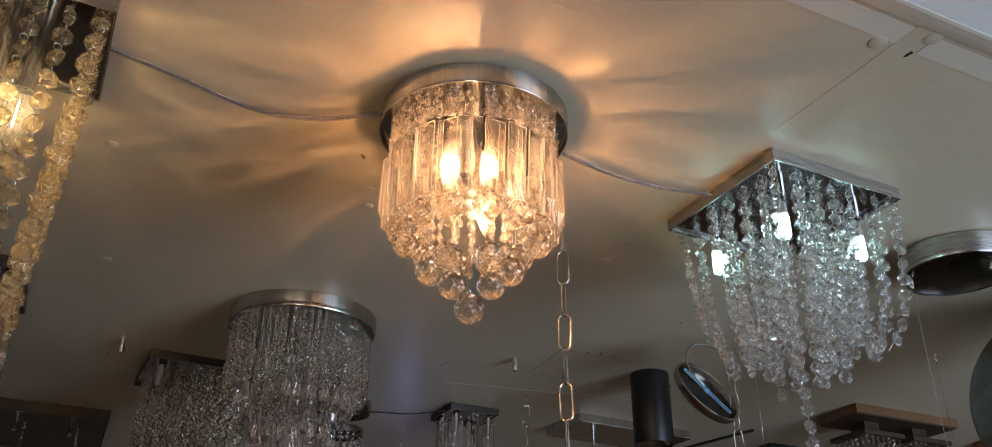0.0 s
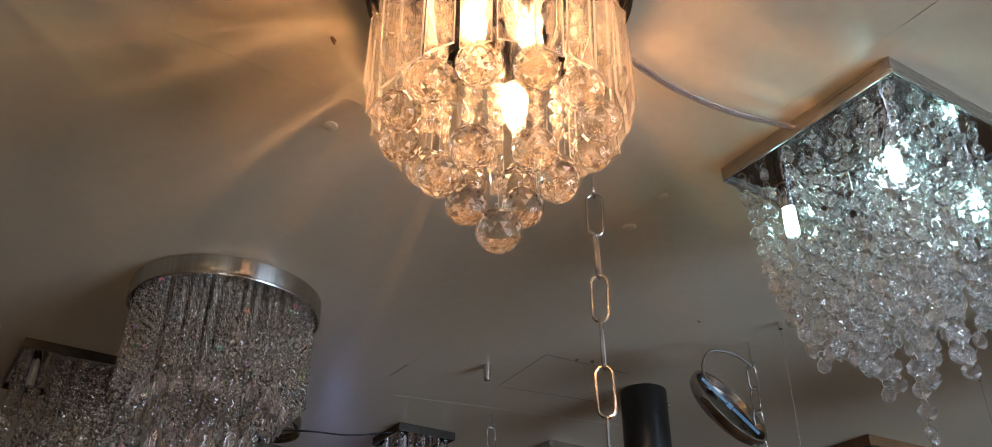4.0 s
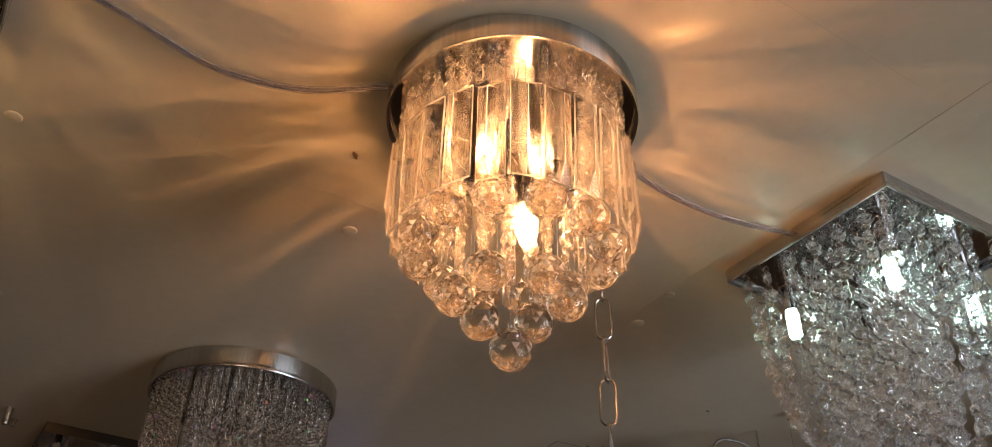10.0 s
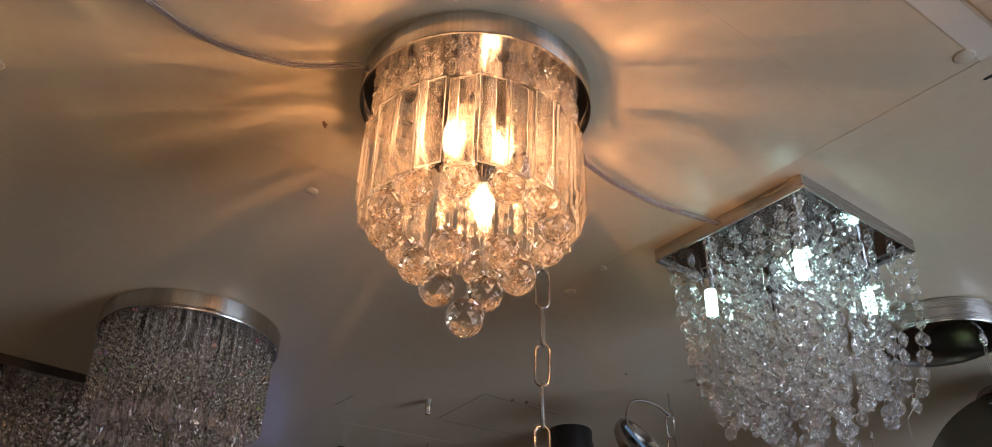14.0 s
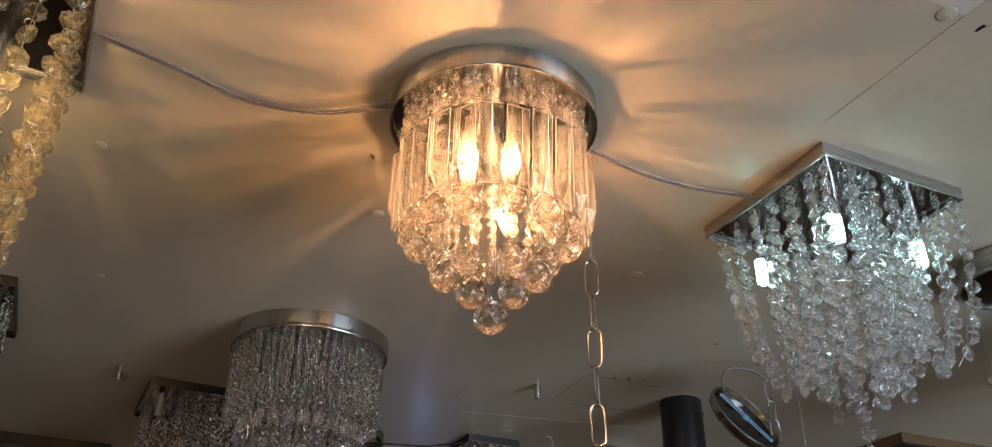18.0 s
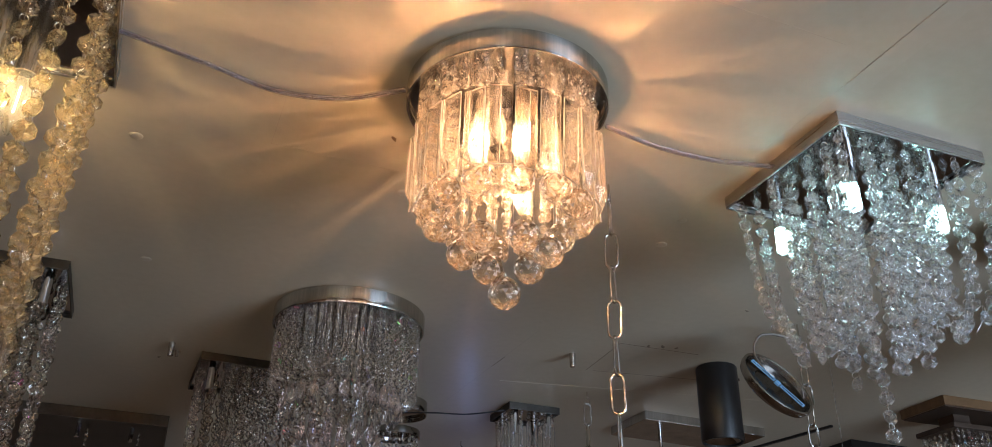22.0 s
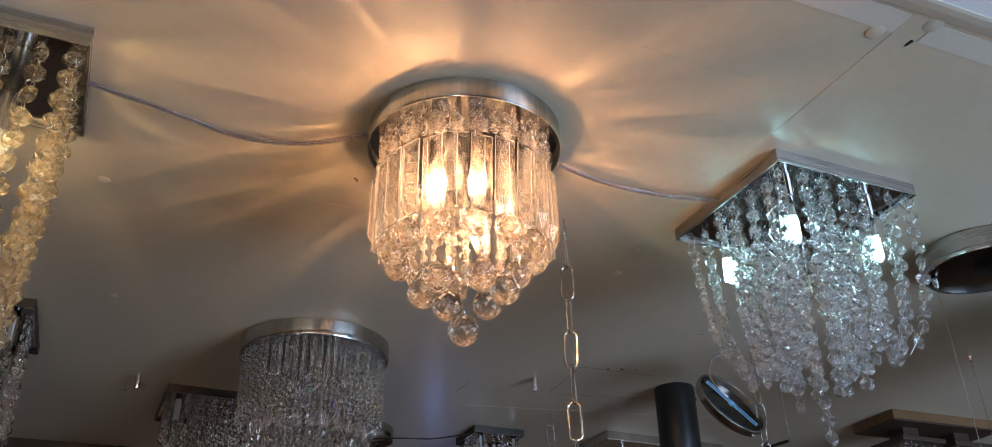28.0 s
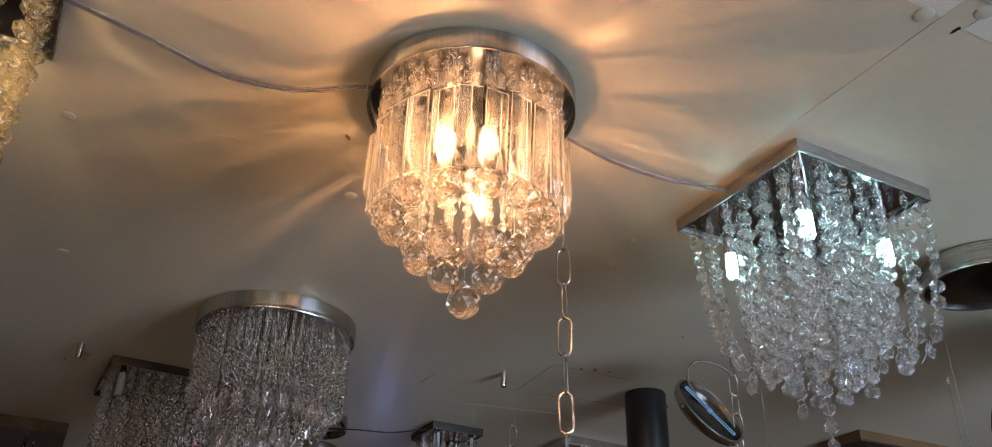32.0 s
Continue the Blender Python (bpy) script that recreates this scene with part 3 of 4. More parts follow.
def main_chandelier():
    rng = random.Random(11)
    c = thing("crystal_chandelier", pose(0.0195, 1.0585, CEIL), "round crystal chandelier lit warm, with prism bars and crystal balls", "chandelier")
    canopy_round(c, 0.126, 0.030)
    for x, y, drop in ((-0.026, -0.056, 0.070), (0.022, -0.054, 0.070), (0.016, 0.020, 0.092)):
        bulb(c, pose(x, y, -0.020, 0, 0, 40 + 9000 * drop), WARM, drop, 0.0095, 0.95)
    BAR = triangle_bar(0.0262, 0.0105, 0.103)
    bar = mesh("prism_bar", [(BAR[0], BAR[1], None, BAR[2])], (CRYSTAL, CRYSTAL_CLEAR, CRYSTAL_DEEP, BRIGHT_EDGE))
    cube = mesh("square_bead", [(CUBEBEAD[0], CUBEBEAD[1], None, CUBEBEAD[2]), (*RING, pose(0, 0, 0.0110), 3)], BEAD_WARM)
    small = mesh("octagon_bead", [(SMALLBEAD[0], SMALLBEAD[1], None, SMALLBEAD[2]), (*RING, pose(0, 0, 0.008, 0, 0, 60), 3)], BEAD_WARM)
    BALL = ball(0.0187, 16, 11)
    sphere = mesh("crystal_ball", [(BALL[0], BALL[1], None, [(2, 0, 3, 0, 3, 3, 0)[(k * 5 + k // 7 + k // 32 * 3) % 7] for k in range(len(BALL[1]))]), (*BIGRING, pose(0, 0, 0.0215), 1)], (BALLGLASS, PIN, BALL_GLINT, BALL_CLEAR))
    n = 23
    for k in range(n):
        a = 360 / n * (k + 0.35)
        at = spin(a) @ pose(0.1075, 0, 0, 0, 0, 90)
        s = part("bar_strand", mesh("bar_strand", [(*tube([(0, 0, -0.021), (0, 0, -0.074)], 0.0005, 5), None, 0)], (PIN,)), c, m=at)
        part("octagon_bead", small, s, m=pose(rng.uniform(-0.003, 0.003), 0.001, -0.0375, rng.uniform(-6, 6), 0, rng.uniform(-60, 60)))
        part("square_bead", cube, s, m=pose(0, 0.001, -0.0570, rng.uniform(-6, 6), 0, rng.uniform(-14, 14)))
        part("prism_bar", bar, s, m=pose(0, 0, -0.0690 - rng.uniform(0, 0.004), rng.uniform(-1.5, 1.5), rng.uniform(-1, 1), rng.uniform(-15, 15)))
    for k in range(23):                                      # small beads between the bars' strands
        at = spin(360 / 23 * (k + 0.85 + rng.uniform(-0.15, 0.15))) @ pose(0.1080, 0, 0, 0, 0, 90)
        s = part("short_strand", mesh("short_strand", [(*tube([(0, 0, -0.021), (0, 0, -0.068)], 0.0004, 5), None, 0)], (PIN,)), c, m=at)
        for j in range(3):
            part("octagon_bead", small, s, m=pose(0, 0, -0.0300 - 0.0155 * j, rng.uniform(-8, 8), 0, rng.uniform(-70, 70)))
    n = 11
    for k in range(n):
        a = 360 / n * (k + rng.uniform(-0.3, 0.3))
        at = spin(a) @ pose(0.096 - 0.011 * (k % 2), 0, 0, 0, 0, 90)
        rows = [(*tube([(0, 0, -0.021), (0, 0, -0.110)], 0.0005, 5), None, 0)]
        s = part("inner_strand", mesh("inner_strand", rows, (PIN,)), c, m=at)
        for j in range(5):
            part("octagon_bead", small, s, m=pose(0, 0, -0.0320 - 0.0165 * j, rng.uniform(-6, 6), 0, rng.uniform(-80, 80)))
    tiers = [(0.087, -0.178, 12, 15), (0.0495, -0.2265, 6, 30), (0.0, -0.2765, 1, 0)]
    for r, z, n, off in tiers:
        for k in range(n):
            a = off + 360 / n * k + 270
            at = pose(r * math.cos(radians(a)), r * math.sin(radians(a)), 0, 0, 0, a)
            depth = -z - 0.0187 - 0.008
            beads, rings = bead_row(lambda s: (0, 0, -0.022 - s), depth - 0.026, 0.0165, SMALLBEAD, RING, rng)
            rows = [(*tube([(0, 0, -0.02), (0, 0, z + 0.020)], 0.0004, 4), None, 0)]
            s = part("ball_strand", mesh("ball_strand", rows, (PIN,)), c, m=at)
            for m in beads:
                part("octagon_bead", small, s, m=m)
            part("crystal_ball", sphere, s, m=pose(0, 0, z, rng.uniform(-5, 5), rng.uniform(-5, 5), rng.uniform(0, 360)))
    inner = Beads(c, SMALLBEAD, RING, 0.0165, rng, BEAD_WARM, 300, "octagon_bead")
    for k in range(9):                                       # inner curtain of small beads
        a = 40 * k + 12
        r = 0.066
        inner.strand(lambda s: (r * math.cos(radians(a)), r * math.sin(radians(a)), -0.062 - s), 0.125 + 0.02 * (k % 2))
    inner.finish()


main_chandelier()

# ---- square chandeliers with bead strands ----
def canopy_square(parent, side, height, under=None, rim=None):
    h, t = side / 2, 0.0022
    out = []
    for x, y, sx, sy in ((0, h - t / 2, side, t), (0, t / 2 - h, side, t), (h - t / 2, 0, t, side - 2 * t), (t / 2 - h, 0, t, side - 2 * t)):
        out.append((*box(x, y, -height / 2, sx, sy, height, 0.0006), None, 0))
    part("canopy_rim", mesh("canopy_rim", out, (rim or STEEL,)), parent, "brushed steel rim")
    part("mounting_plate", mesh("mounting_plate", [(*box(0, 0, -height + 0.009, side - 2 * t - 0.001, side - 2 * t - 0.001, 0.003), None, 0)], (under or DARKCHROME,)), parent, "mirror-polished underside")


def led_bulb(parent, m, tube_len, lit=True):
    holder = [(0.0, 0.0), (0.0105, 0.0), (0.0105, -0.018), (0.0085, -0.020), (0.0085, -tube_len), (0.0, -tube_len)]
    h = part("lamp_holder", mesh("lamp_holder", [(*lathe(holder, 24), None, 0)], (CHROME,), True), parent, "chrome lamp holder", m)
    part("bulb", mesh("led_bulb", [(*lathe([(0.0, 0.0), (0.0084, -0.001), (0.0086, -0.034), (0.0075, -0.038), (0.0, -0.039)], 20), None, 0)], (LEDGLASS,), True), h, "clear LED corn bulb", pose(0, 0, -tube_len))
    chips = []
    for j in range(5):
        for k in range(8):
            chips.append((*box(0.0070, 0, -0.0060 - 0.0063 * j, 0.0012, 0.0043, 0.0048), spin(45 * k + 10), 0))
    part("led_chips", mesh("led_chips", chips, (COOL if lit else CAPMAT,)), h, "rows of glowing LED chips" if lit else "rows of dark LED chips", pose(0, 0, -tube_len))


def square_chandelier():
    rng = random.Random(5)
    c = thing("crystal_chandelier", pose(0.490, 1.2965, CEIL, 0, 0, 27.5), "square chrome chandelier lit cool white, hung with strands of cut beads", "chandelier")
    canopy_square(c, 0.248, 0.020, None, STEEL_DARK)
    for x, y in ((-0.060, -0.063), (0.092, -0.060), (-0.066, 0.080), (0.080, 0.078)):
        led_bulb(c, pose(x, y, -0.012), 0.052, x + y < 0.1)
    beads = Beads(c, MIDBEAD, BIGRING, 0.0245, rng, BEAD, facing=(-48, 45))
    n = 7
    cells = [(max(abs(i - 3), abs(j - 3)), i, j) for i in range(n) for j in range(n)]
    for edge, i, j in [q for q in cells if q[0] == 0] + sorted([q for q in cells if q[0]], reverse=True):
        x, y = -0.110 + 0.220 * i / (n - 1) + rng.uniform(-0.006, 0.006), -0.110 + 0.220 * j / (n - 1) + rng.uniform(-0.006, 0.006)
        if min((x - q) ** 2 + (y - w) ** 2 for q, w in ((-0.060, -0.063), (0.092, -0.060), (-0.066, 0.080), (0.080, 0.078))) < 0.00036:
            continue
        if edge == 1 and (i + j) % 2:
            continue
        length = (0.38 if edge == 0 else 0.262 - 0.004 * edge + rng.uniform(-0.025, 0.025))
        pull = (0, 0.10, 0.25, 1.0)[edge]
        jx, jy = rng.uniform(-0.012, 0.012), rng.uniform(-0.012, 0.012)
        def place(s):
            t = s / length
            k = 1 - pull * (0.13 * t * t + 0.16 * t ** 6)
            return (x * k + jx * min(1, s * 10), y * k + jy * min(1, s * 10), -0.016 - s * (1 - 0.06 * pull * t ** 4))
        beads.strand(place, length)
    for k in range(16):                                      # a few more strands between the rows
        a, r = k * 2.4, 0.030 + 0.060 * rng.random()
        x, y = r * math.cos(a), r * math.sin(a)
        beads.strand(lambda s: (x * (1 - 0.5 * s), y * (1 - 0.5 * s), -0.016 - s), 0.26 + rng.uniform(-0.04, 0.03))
    beads.finish()


square_chandelier()


def tall_chandelier():
    rng = random.Random(8)
    c = thing("crystal_chandelier", pose(-0.494, 0.853, CEIL, 0, 0, 28), "square chrome chandelier lit warm, with long bead strands and glass plates", "chandelier")
    canopy_square(c, 0.19, 0.026, None, STEEL_DARK)
    for x, y in ((-0.006, -0.060), (0.024, -0.044), (-0.045, 0.045)):
        bulb(c, pose(x, y, -0.016), WARM2, 0.108, 0.0115, 1.25, True, PALE_TUBE)
    big = octagon(0.0119, 0.0058)
    beads = Beads(c, big, BIGRING, 0.0278, rng, BEAD_TALL, facing=(5, 32))
    slab = mesh("glass_plate", [(*prism(0.022, 0.006, 0.05, 0.012), None, 0)], (CRYSTAL,))
    n = 6
    spots = [(-(i + j), i, j) for i in range(n) for j in range(n) if i == n - 1 or j == 0 or (i == 0 and j % 2 == 0) or (j == n - 1 and i % 2)]
    for _, i, j in sorted(spots):
        x, y = -0.080 + 0.160 * i / (n - 1), -0.080 + 0.160 * j / (n - 1)
        edge = i in (0, n - 1) or j in (0, n - 1)
        jx = rng.uniform(-0.003, 0.003)
        s, row = beads.strand(lambda s: ((x + jx) * (1 - 0.6 * s), y * (1 - 0.6 * s), -0.020 - s), (0.36 if edge else 0.44) + 0.02 * rng.random())
        p = row[-1].translation
        part("glass_plate", slab, s, m=pose(p.x, p.y, p.z - 0.014, 0, 0, rng.uniform(0, 180)))
    beads.finish()


tall_chandelier()


# ---- round chandelier with tiers of drops, unlit ----
def tier_chandelier():
    rng = random.Random(21)
    c = thing("crystal_chandelier", pose(-0.360, 1.775, CEIL), "round unlit crystal chandelier with brushed rim and tiers of drops", "chandelier")
    canopy_round(c, 0.149, 0.034)
    drop = mesh("crystal_drop", [(*gem(0.0100, ((0.25, 0.0), (0.75, -0.008), (1.0, -0.030), (0.55, -0.040), (0.1, -0.050)), 6), None, 0), (*BIGRING, pose(0, 0, 0.004), 1)], (DROPGLASS, PIN))
    beads = Beads(c, TINYBEAD, RING, 0.0125, rng, BEAD_DIM)
    for r, n, length, ends in ((0.138, 56, 0.148, False), (0.128, 30, 0.135, False), (0.108, 24, 0.140, True), (0.082, 18, 0.130, False), (0.074, 15, 0.208, True), (0.040, 9, 0.232, True)):
        for k in range(n):
            a = 2 * math.pi * (k + 0.3 * rng.random()) / n
            x, y = r * math.cos(a), r * math.sin(a)
            s, row = beads.strand(lambda s: (x, y, -0.024 - s), length + rng.uniform(-0.006, 0.006))
            if ends:
                p = row[-1].translation
                part("crystal_drop", drop, s, m=pose(p.x, p.y, p.z - 0.010, 0, 0, rng.uniform(0, 90)))
    beads.finish()
    for k in range(4):
        rod = lathe([(0.0, -0.022), (0.006, -0.022), (0.006, -0.10), (0.0, -0.10)], 16)
        part("lamp_holder", mesh("rod", [(*rod, None, 0)], (CHROME,), True), c, "chrome lamp holder", pose(0.07 * math.cos(k * 1.57 + 0.6), 0.07 * math.sin(k * 1.57 + 0.6), 0))


tier_chandelier()


# ---- dark square chandeliers at the back ----
def dim_chandelier(x, y, turn, side, length, label, seed, bars=False):
    rng = random.Random(seed)
    c = thing("crystal_chandelier", pose(x, y, CEIL, 0, 0, turn), label, "chandelier")
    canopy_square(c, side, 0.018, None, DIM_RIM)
    h = side / 2 - 0.014
    for sx, sy in ((-1, -1), (1, -1), (-1, 1), (1, 1)):
        rod = lathe([(0.0, -0.012), (0.009, -0.012), (0.009, -0.075), (0.0, -0.075)], 16)
        part("lamp_holder", mesh("rod", [(*rod, None, 0)], (CHROME,), True), c, "chrome lamp holder", pose(sx * h * 0.84, sy * h * 0.84, 0))
    n = 8 if side > 0.2 else 6
    beads = Beads(c, TINYBEAD if bars else MIDBEAD, RING, 0.0125 if bars else 0.021, rng, BEAD_DIM if bars else BEAD_DARK)
    slab = mesh("prism_bar_small", [(*prism(0.014, 0.006, 0.075, 0.012), None, 0)], (PRISM_GLASS,))
    for i in range(n):
        for j in range(n):
            px, py = -h + 2 * h * i / (n - 1), -h + 2 * h * j / (n - 1)
            if bars:
                if 0 < i < n - 1 and 0 < j < n - 1:
                    continue
                s, row = beads.strand(lambda s: (px, py, -0.014 - s), 0.022)
                p = row[-1].translation
                part("prism_bar", slab, s, m=pose(px, py, p.z - 0.008, 0, 0, rng.choice((0, 90))))
            else:
                if min(abs(abs(px) - h * 0.84), abs(abs(py) - h * 0.84)) < 0.024 and abs(px) > h * 0.6 and abs(py) > h * 0.6:
                    continue
                beads.strand(lambda s: (px, py, -0.014 - s), length + rng.uniform(-0.03, 0.03))
    beads.finish()


R27 = ROOM.to_3x3()
def from_corner(x, y, side, du, dv):
    p = Vector((x, y, 0)) + R27 @ Vector((du * side / 2, dv * side / 2, 0))
    return p.x, p.y


dim_chandelier(*from_corner(-0.750, 1.968, 0.25, 1, 1), 29, 0.25, 0.27, "square unlit chandelier with hanging bead strands", 31)
dim_chandelier(*from_corner(-0.092, 2.370, 0.14, 1, 1), 27, 0.14, 0.2, "small square unlit chandelier with hanging prism bars", 32, True)
dim_chandelier(*from_corner(-0.800, 1.500, 0.25, -1, 1), 27, 0.25, 0.30, "square unlit chandelier half hidden behind bead strands", 33)


def plate_lamp(x, y, side, du, dv, label, seed):
    c = thing("ceiling_light", pose(*from_corner(x, y, side, du, dv), CEIL, 0, 0, 26), label, "ceiling light")
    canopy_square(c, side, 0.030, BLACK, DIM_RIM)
    beads = Beads(c, TINYBEAD, RING, 0.0135, random.Random(seed), BEAD_DIM)
    for k in range(3):
        px, py = side * (-0.30 + 0.3 * k), -side * 0.30
        rod = lathe([(0.0, -0.02), (0.006, -0.02), (0.006, -0.06), (0.0, -0.06)], 12)
        part("lamp_holder", mesh("rod", [(*rod, None, 0)], (CHROME,), True), c, "chrome lamp holder", pose(px, py, 0))
        beads.strand(lambda s: (px + 0.02, py + 0.05, -0.022 - s), 0.10)
    beads.finish()


plate_lamp(-1.037, 2.476, 0.46, -1, 1, "wide unlit ceiling light with steel rim and black underside", 4)
plate_lamp(-0.800, 2.810, 0.34, 1, 1, "unlit ceiling light with steel rim behind the round chandelier", 9)


def black_panel():
    c = thing("ceiling_light", pose(0.845, 2.768, CEIL, 0, 0, 27), "flat black rectangular ceiling lamp housing", "ceiling light")
    part("housing", mesh("housing", [(*box(0.20, 0.12, -0.03, 0.40, 0.24, 0.06, 0.003), None, 0)], (BLACK,)), c)
    part("diffuser", mesh("diffuser", [(*box(0.20, 0.12, -0.062, 0.36, 0.20, 0.004), None, 0)], (DIM_RIM,)), c, "dull dark underside")


black_panel()


def copper_lamp():
    c = thing("pendant_light", pose(1.535, 2.755, CEIL), "round copper pendant canopy with a dark stem", "pendant light")
    part("canopy", mesh("canopy", [(*lathe([(0.0, 0.0), (0.082, 0.0), (0.084, -0.003), (0.084, -0.024), (0.080, -0.027), (0.0, -0.029)], 48), None, 0)], (COPPER,), True), c, "copper canopy")
    part("stem", mesh("stem", [(*lathe([(0.0, -0.028), (0.008, -0.028), (0.008, -0.60), (0.0, -0.60)], 12), None, 0)], (BROWN,), True), c, "dark stem")


copper_lamp()


def bar_pendant():
    c = thing("pendant_light", pose(*from_corner(0.254, 2.462, 0.0, 1, 1), CEIL, 0, 0, 29), "long pale pendant canopy with two hanging rods", "pendant light")
    part("canopy", mesh("canopy", [(*box(0.19, 0.09, -0.012, 0.38, 0.18, 0.024, 0.002), None, 0)], (STEEL,)), c, "pale metal canopy")
    for x in (0.10, 0.26):
        part("rod", mesh("rod", [(*lathe([(0.0, -0.02), (0.005, -0.02), (0.005, -0.55), (0.0, -0.55)], 12), None, 0)], (CHROME,), True), c, "thin chrome rod", pose(x, 0.09, 0))


bar_pendant()


def black_spot():
    c = thing("spotlight", pose(0.398, 2.135, CEIL), "black cylindrical surface spotlight on the ceiling", "spotlight")
    part("body", mesh("body", [(*lathe([(0.0, 0.0), (0.044, 0.0), (0.046, -0.003), (0.046, -0.168), (0.045, -0.170), (0.041, -0.170), (0.039, -0.150), (0.0, -0.148)], 48), None, 0)], (BLACK,), True), c)
    part("lamp_rim", mesh("lamp_rim", [(*lathe([(0.039, -0.166), (0.030, -0.160), (0.022, -0.152)], 40), None, 0)], (DARKCHROME,), True), c, "dark metal reflector ring")
    part("screw", mesh("screw", [(*lathe([(0.0, 0.003), (0.003, 0.003), (0.004, 0.0)], 10), pose(0.046, -0.006, -0.03, 0, 90, 0), 0)], (CHROME,)), c)


black_spot()


def stadium(length, width, wire, sides=6):
    h, r = length / 2 - width / 2, width / 2
    pts = [(r * math.cos(a), 0, h + r * math.sin(a)) for a in (math.pi * k / 6 for k in range(7))]
    pts += [(-r * math.cos(a), 0, -h - r * math.sin(a)) for a in (math.pi * k / 6 for k in range(7))]
    return tube(pts, wire, sides, True)


def chain(x, y, top, links, turn, label, pitch=0.0525):
    c = thing("chain", pose(x, y, top, 0, 0, turn), label, "chain", "chains hanging from the ceiling")
    link = mesh("link", [(*stadium(pitch + 0.0025, 0.0175, 0.0017), None, 0)], (LINKSTEEL,), True)
    hook = [(0, 0, 0.0), (0, 0, -0.012), (0.006, 0, -0.02), (0.006, 0, -0.028), (0, 0, -0.032), (-0.005, 0, -0.027)]
    part("hook", mesh("hook", [(*tube(spline(hook, 4), 0.0016, 6), None, 0)], (LINKSTEEL,), True), c, "bent screw hook")
    rng = random.Random(3)
    for k in range(links):
        part("link", link, c, m=pose(0, 0, -0.030 - pitch * (k + 0.5), 0, rng.uniform(-1.5, 1.5), 90 * (k % 2) + rng.uniform(-12, 12)))


chain(0.148, 1.298, CEIL, 11, 78, "nickel chain of long links hanging from the ceiling")
chain(0.105, 2.300, CEIL, 8, 20, "nickel chain of long links hanging far back")


def dangling_canopy():
    c = thing("pendant_canopy", pose(0.528, 1.876, CEIL), "chrome pendant canopy dangling open on a short chain", "lamp canopy")
    hook = [(0, 0, 0), (0, 0, -0.03), (0.006, 0, -0.04), (0, 0, -0.048), (-0.006, 0, -0.04)]
    part("hook", mesh("hook", [(*tube(spline(hook, 4), 0.002, 6), None, 0)], (LINKSTEEL,), True), c)
    link = mesh("link_short", [(*stadium(0.045, 0.02, 0.002), None, 0)], (LINKSTEEL,), True)
    for k in range(10):
        part("link", link, c, m=pose(0.004, 0.012, -0.062 - 0.040 * k, 0, 0, 90 * (k % 2) + 20))
    face = Vector((0.555, -0.670, 0.493)).to_track_quat("Z", "X").to_matrix().to_4x4()
    at = Matrix.Translation((-0.061, -0.034, -0.133)) @ face @ Matrix.Scale(0.87, 4)
    prof = [(0.0, -0.020), (0.076, -0.020), (0.086, -0.014), (0.090, -0.005), (0.090, 0.004), (0.087, 0.006), (0.084, 0.004), (0.081, -0.011), (0.052, -0.013), (0.050, -0.016), (0.0, -0.016)]
    d = part("dish", mesh("dish", [(*lathe(prof, 56), None, 0)], (DISH_RIM,), True), c, "satin round dish", at)
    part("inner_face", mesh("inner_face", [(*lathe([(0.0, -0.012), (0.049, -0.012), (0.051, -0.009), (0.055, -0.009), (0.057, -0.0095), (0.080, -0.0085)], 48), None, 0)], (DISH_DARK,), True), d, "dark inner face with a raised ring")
    # the bracket lies along the dish's long view
    q = (at.to_3x3().inverted() @ Vector((0.692, 0.033, -0.721)))
    turn = math.degrees(math.atan2(q.y, q.x))
    arms = [(*box(0, 0, 0.002, 0.012, 0.020, 0.004), None, 0)]
    for side in (-1, 1):                                     # two slotted arms
        arms += [(*box(side * 0.040, y, 0.0025, 0.064, 0.0035, 0.0016), None, 0) for y in (-0.0058, 0.0058)]
        arms += [(*box(side * x, 0, 0.0025, 0.004, 0.0082, 0.0016), None, 0) for x in (0.010, 0.070)]
    part("bracket", mesh("bracket", arms, (BRACKET,)), d, "zinc bracket with two slotted arms, tinted blue for reflected sky", spin(turn))
    loop = [(0.0, 0.0, -0.045), (-0.035, -0.01, -0.028), (-0.078, -0.02, -0.030), (-0.094, -0.02, -0.065), (-0.070, -0.01, -0.110)]
    part("cable", mesh("cable", [(*tube(spline(loop, 6), 0.0025, 6), None, 0)], (CABLE_BROWN,), True), c, "grey-brown cable loop")


# the zinc's blue is reflected sky put into its base colour
BRACKET = surface("zinc_plate", (0.22, 0.48, 0.80), (0.30, 0.58, 0.90), 0.3, 0.2, scale=30)
CABLE_BROWN = surface("brown_cable", (0.10, 0.08, 0.06), (0.15, 0.12, 0.09), 0.4, scale=60)
dangling_canopy()


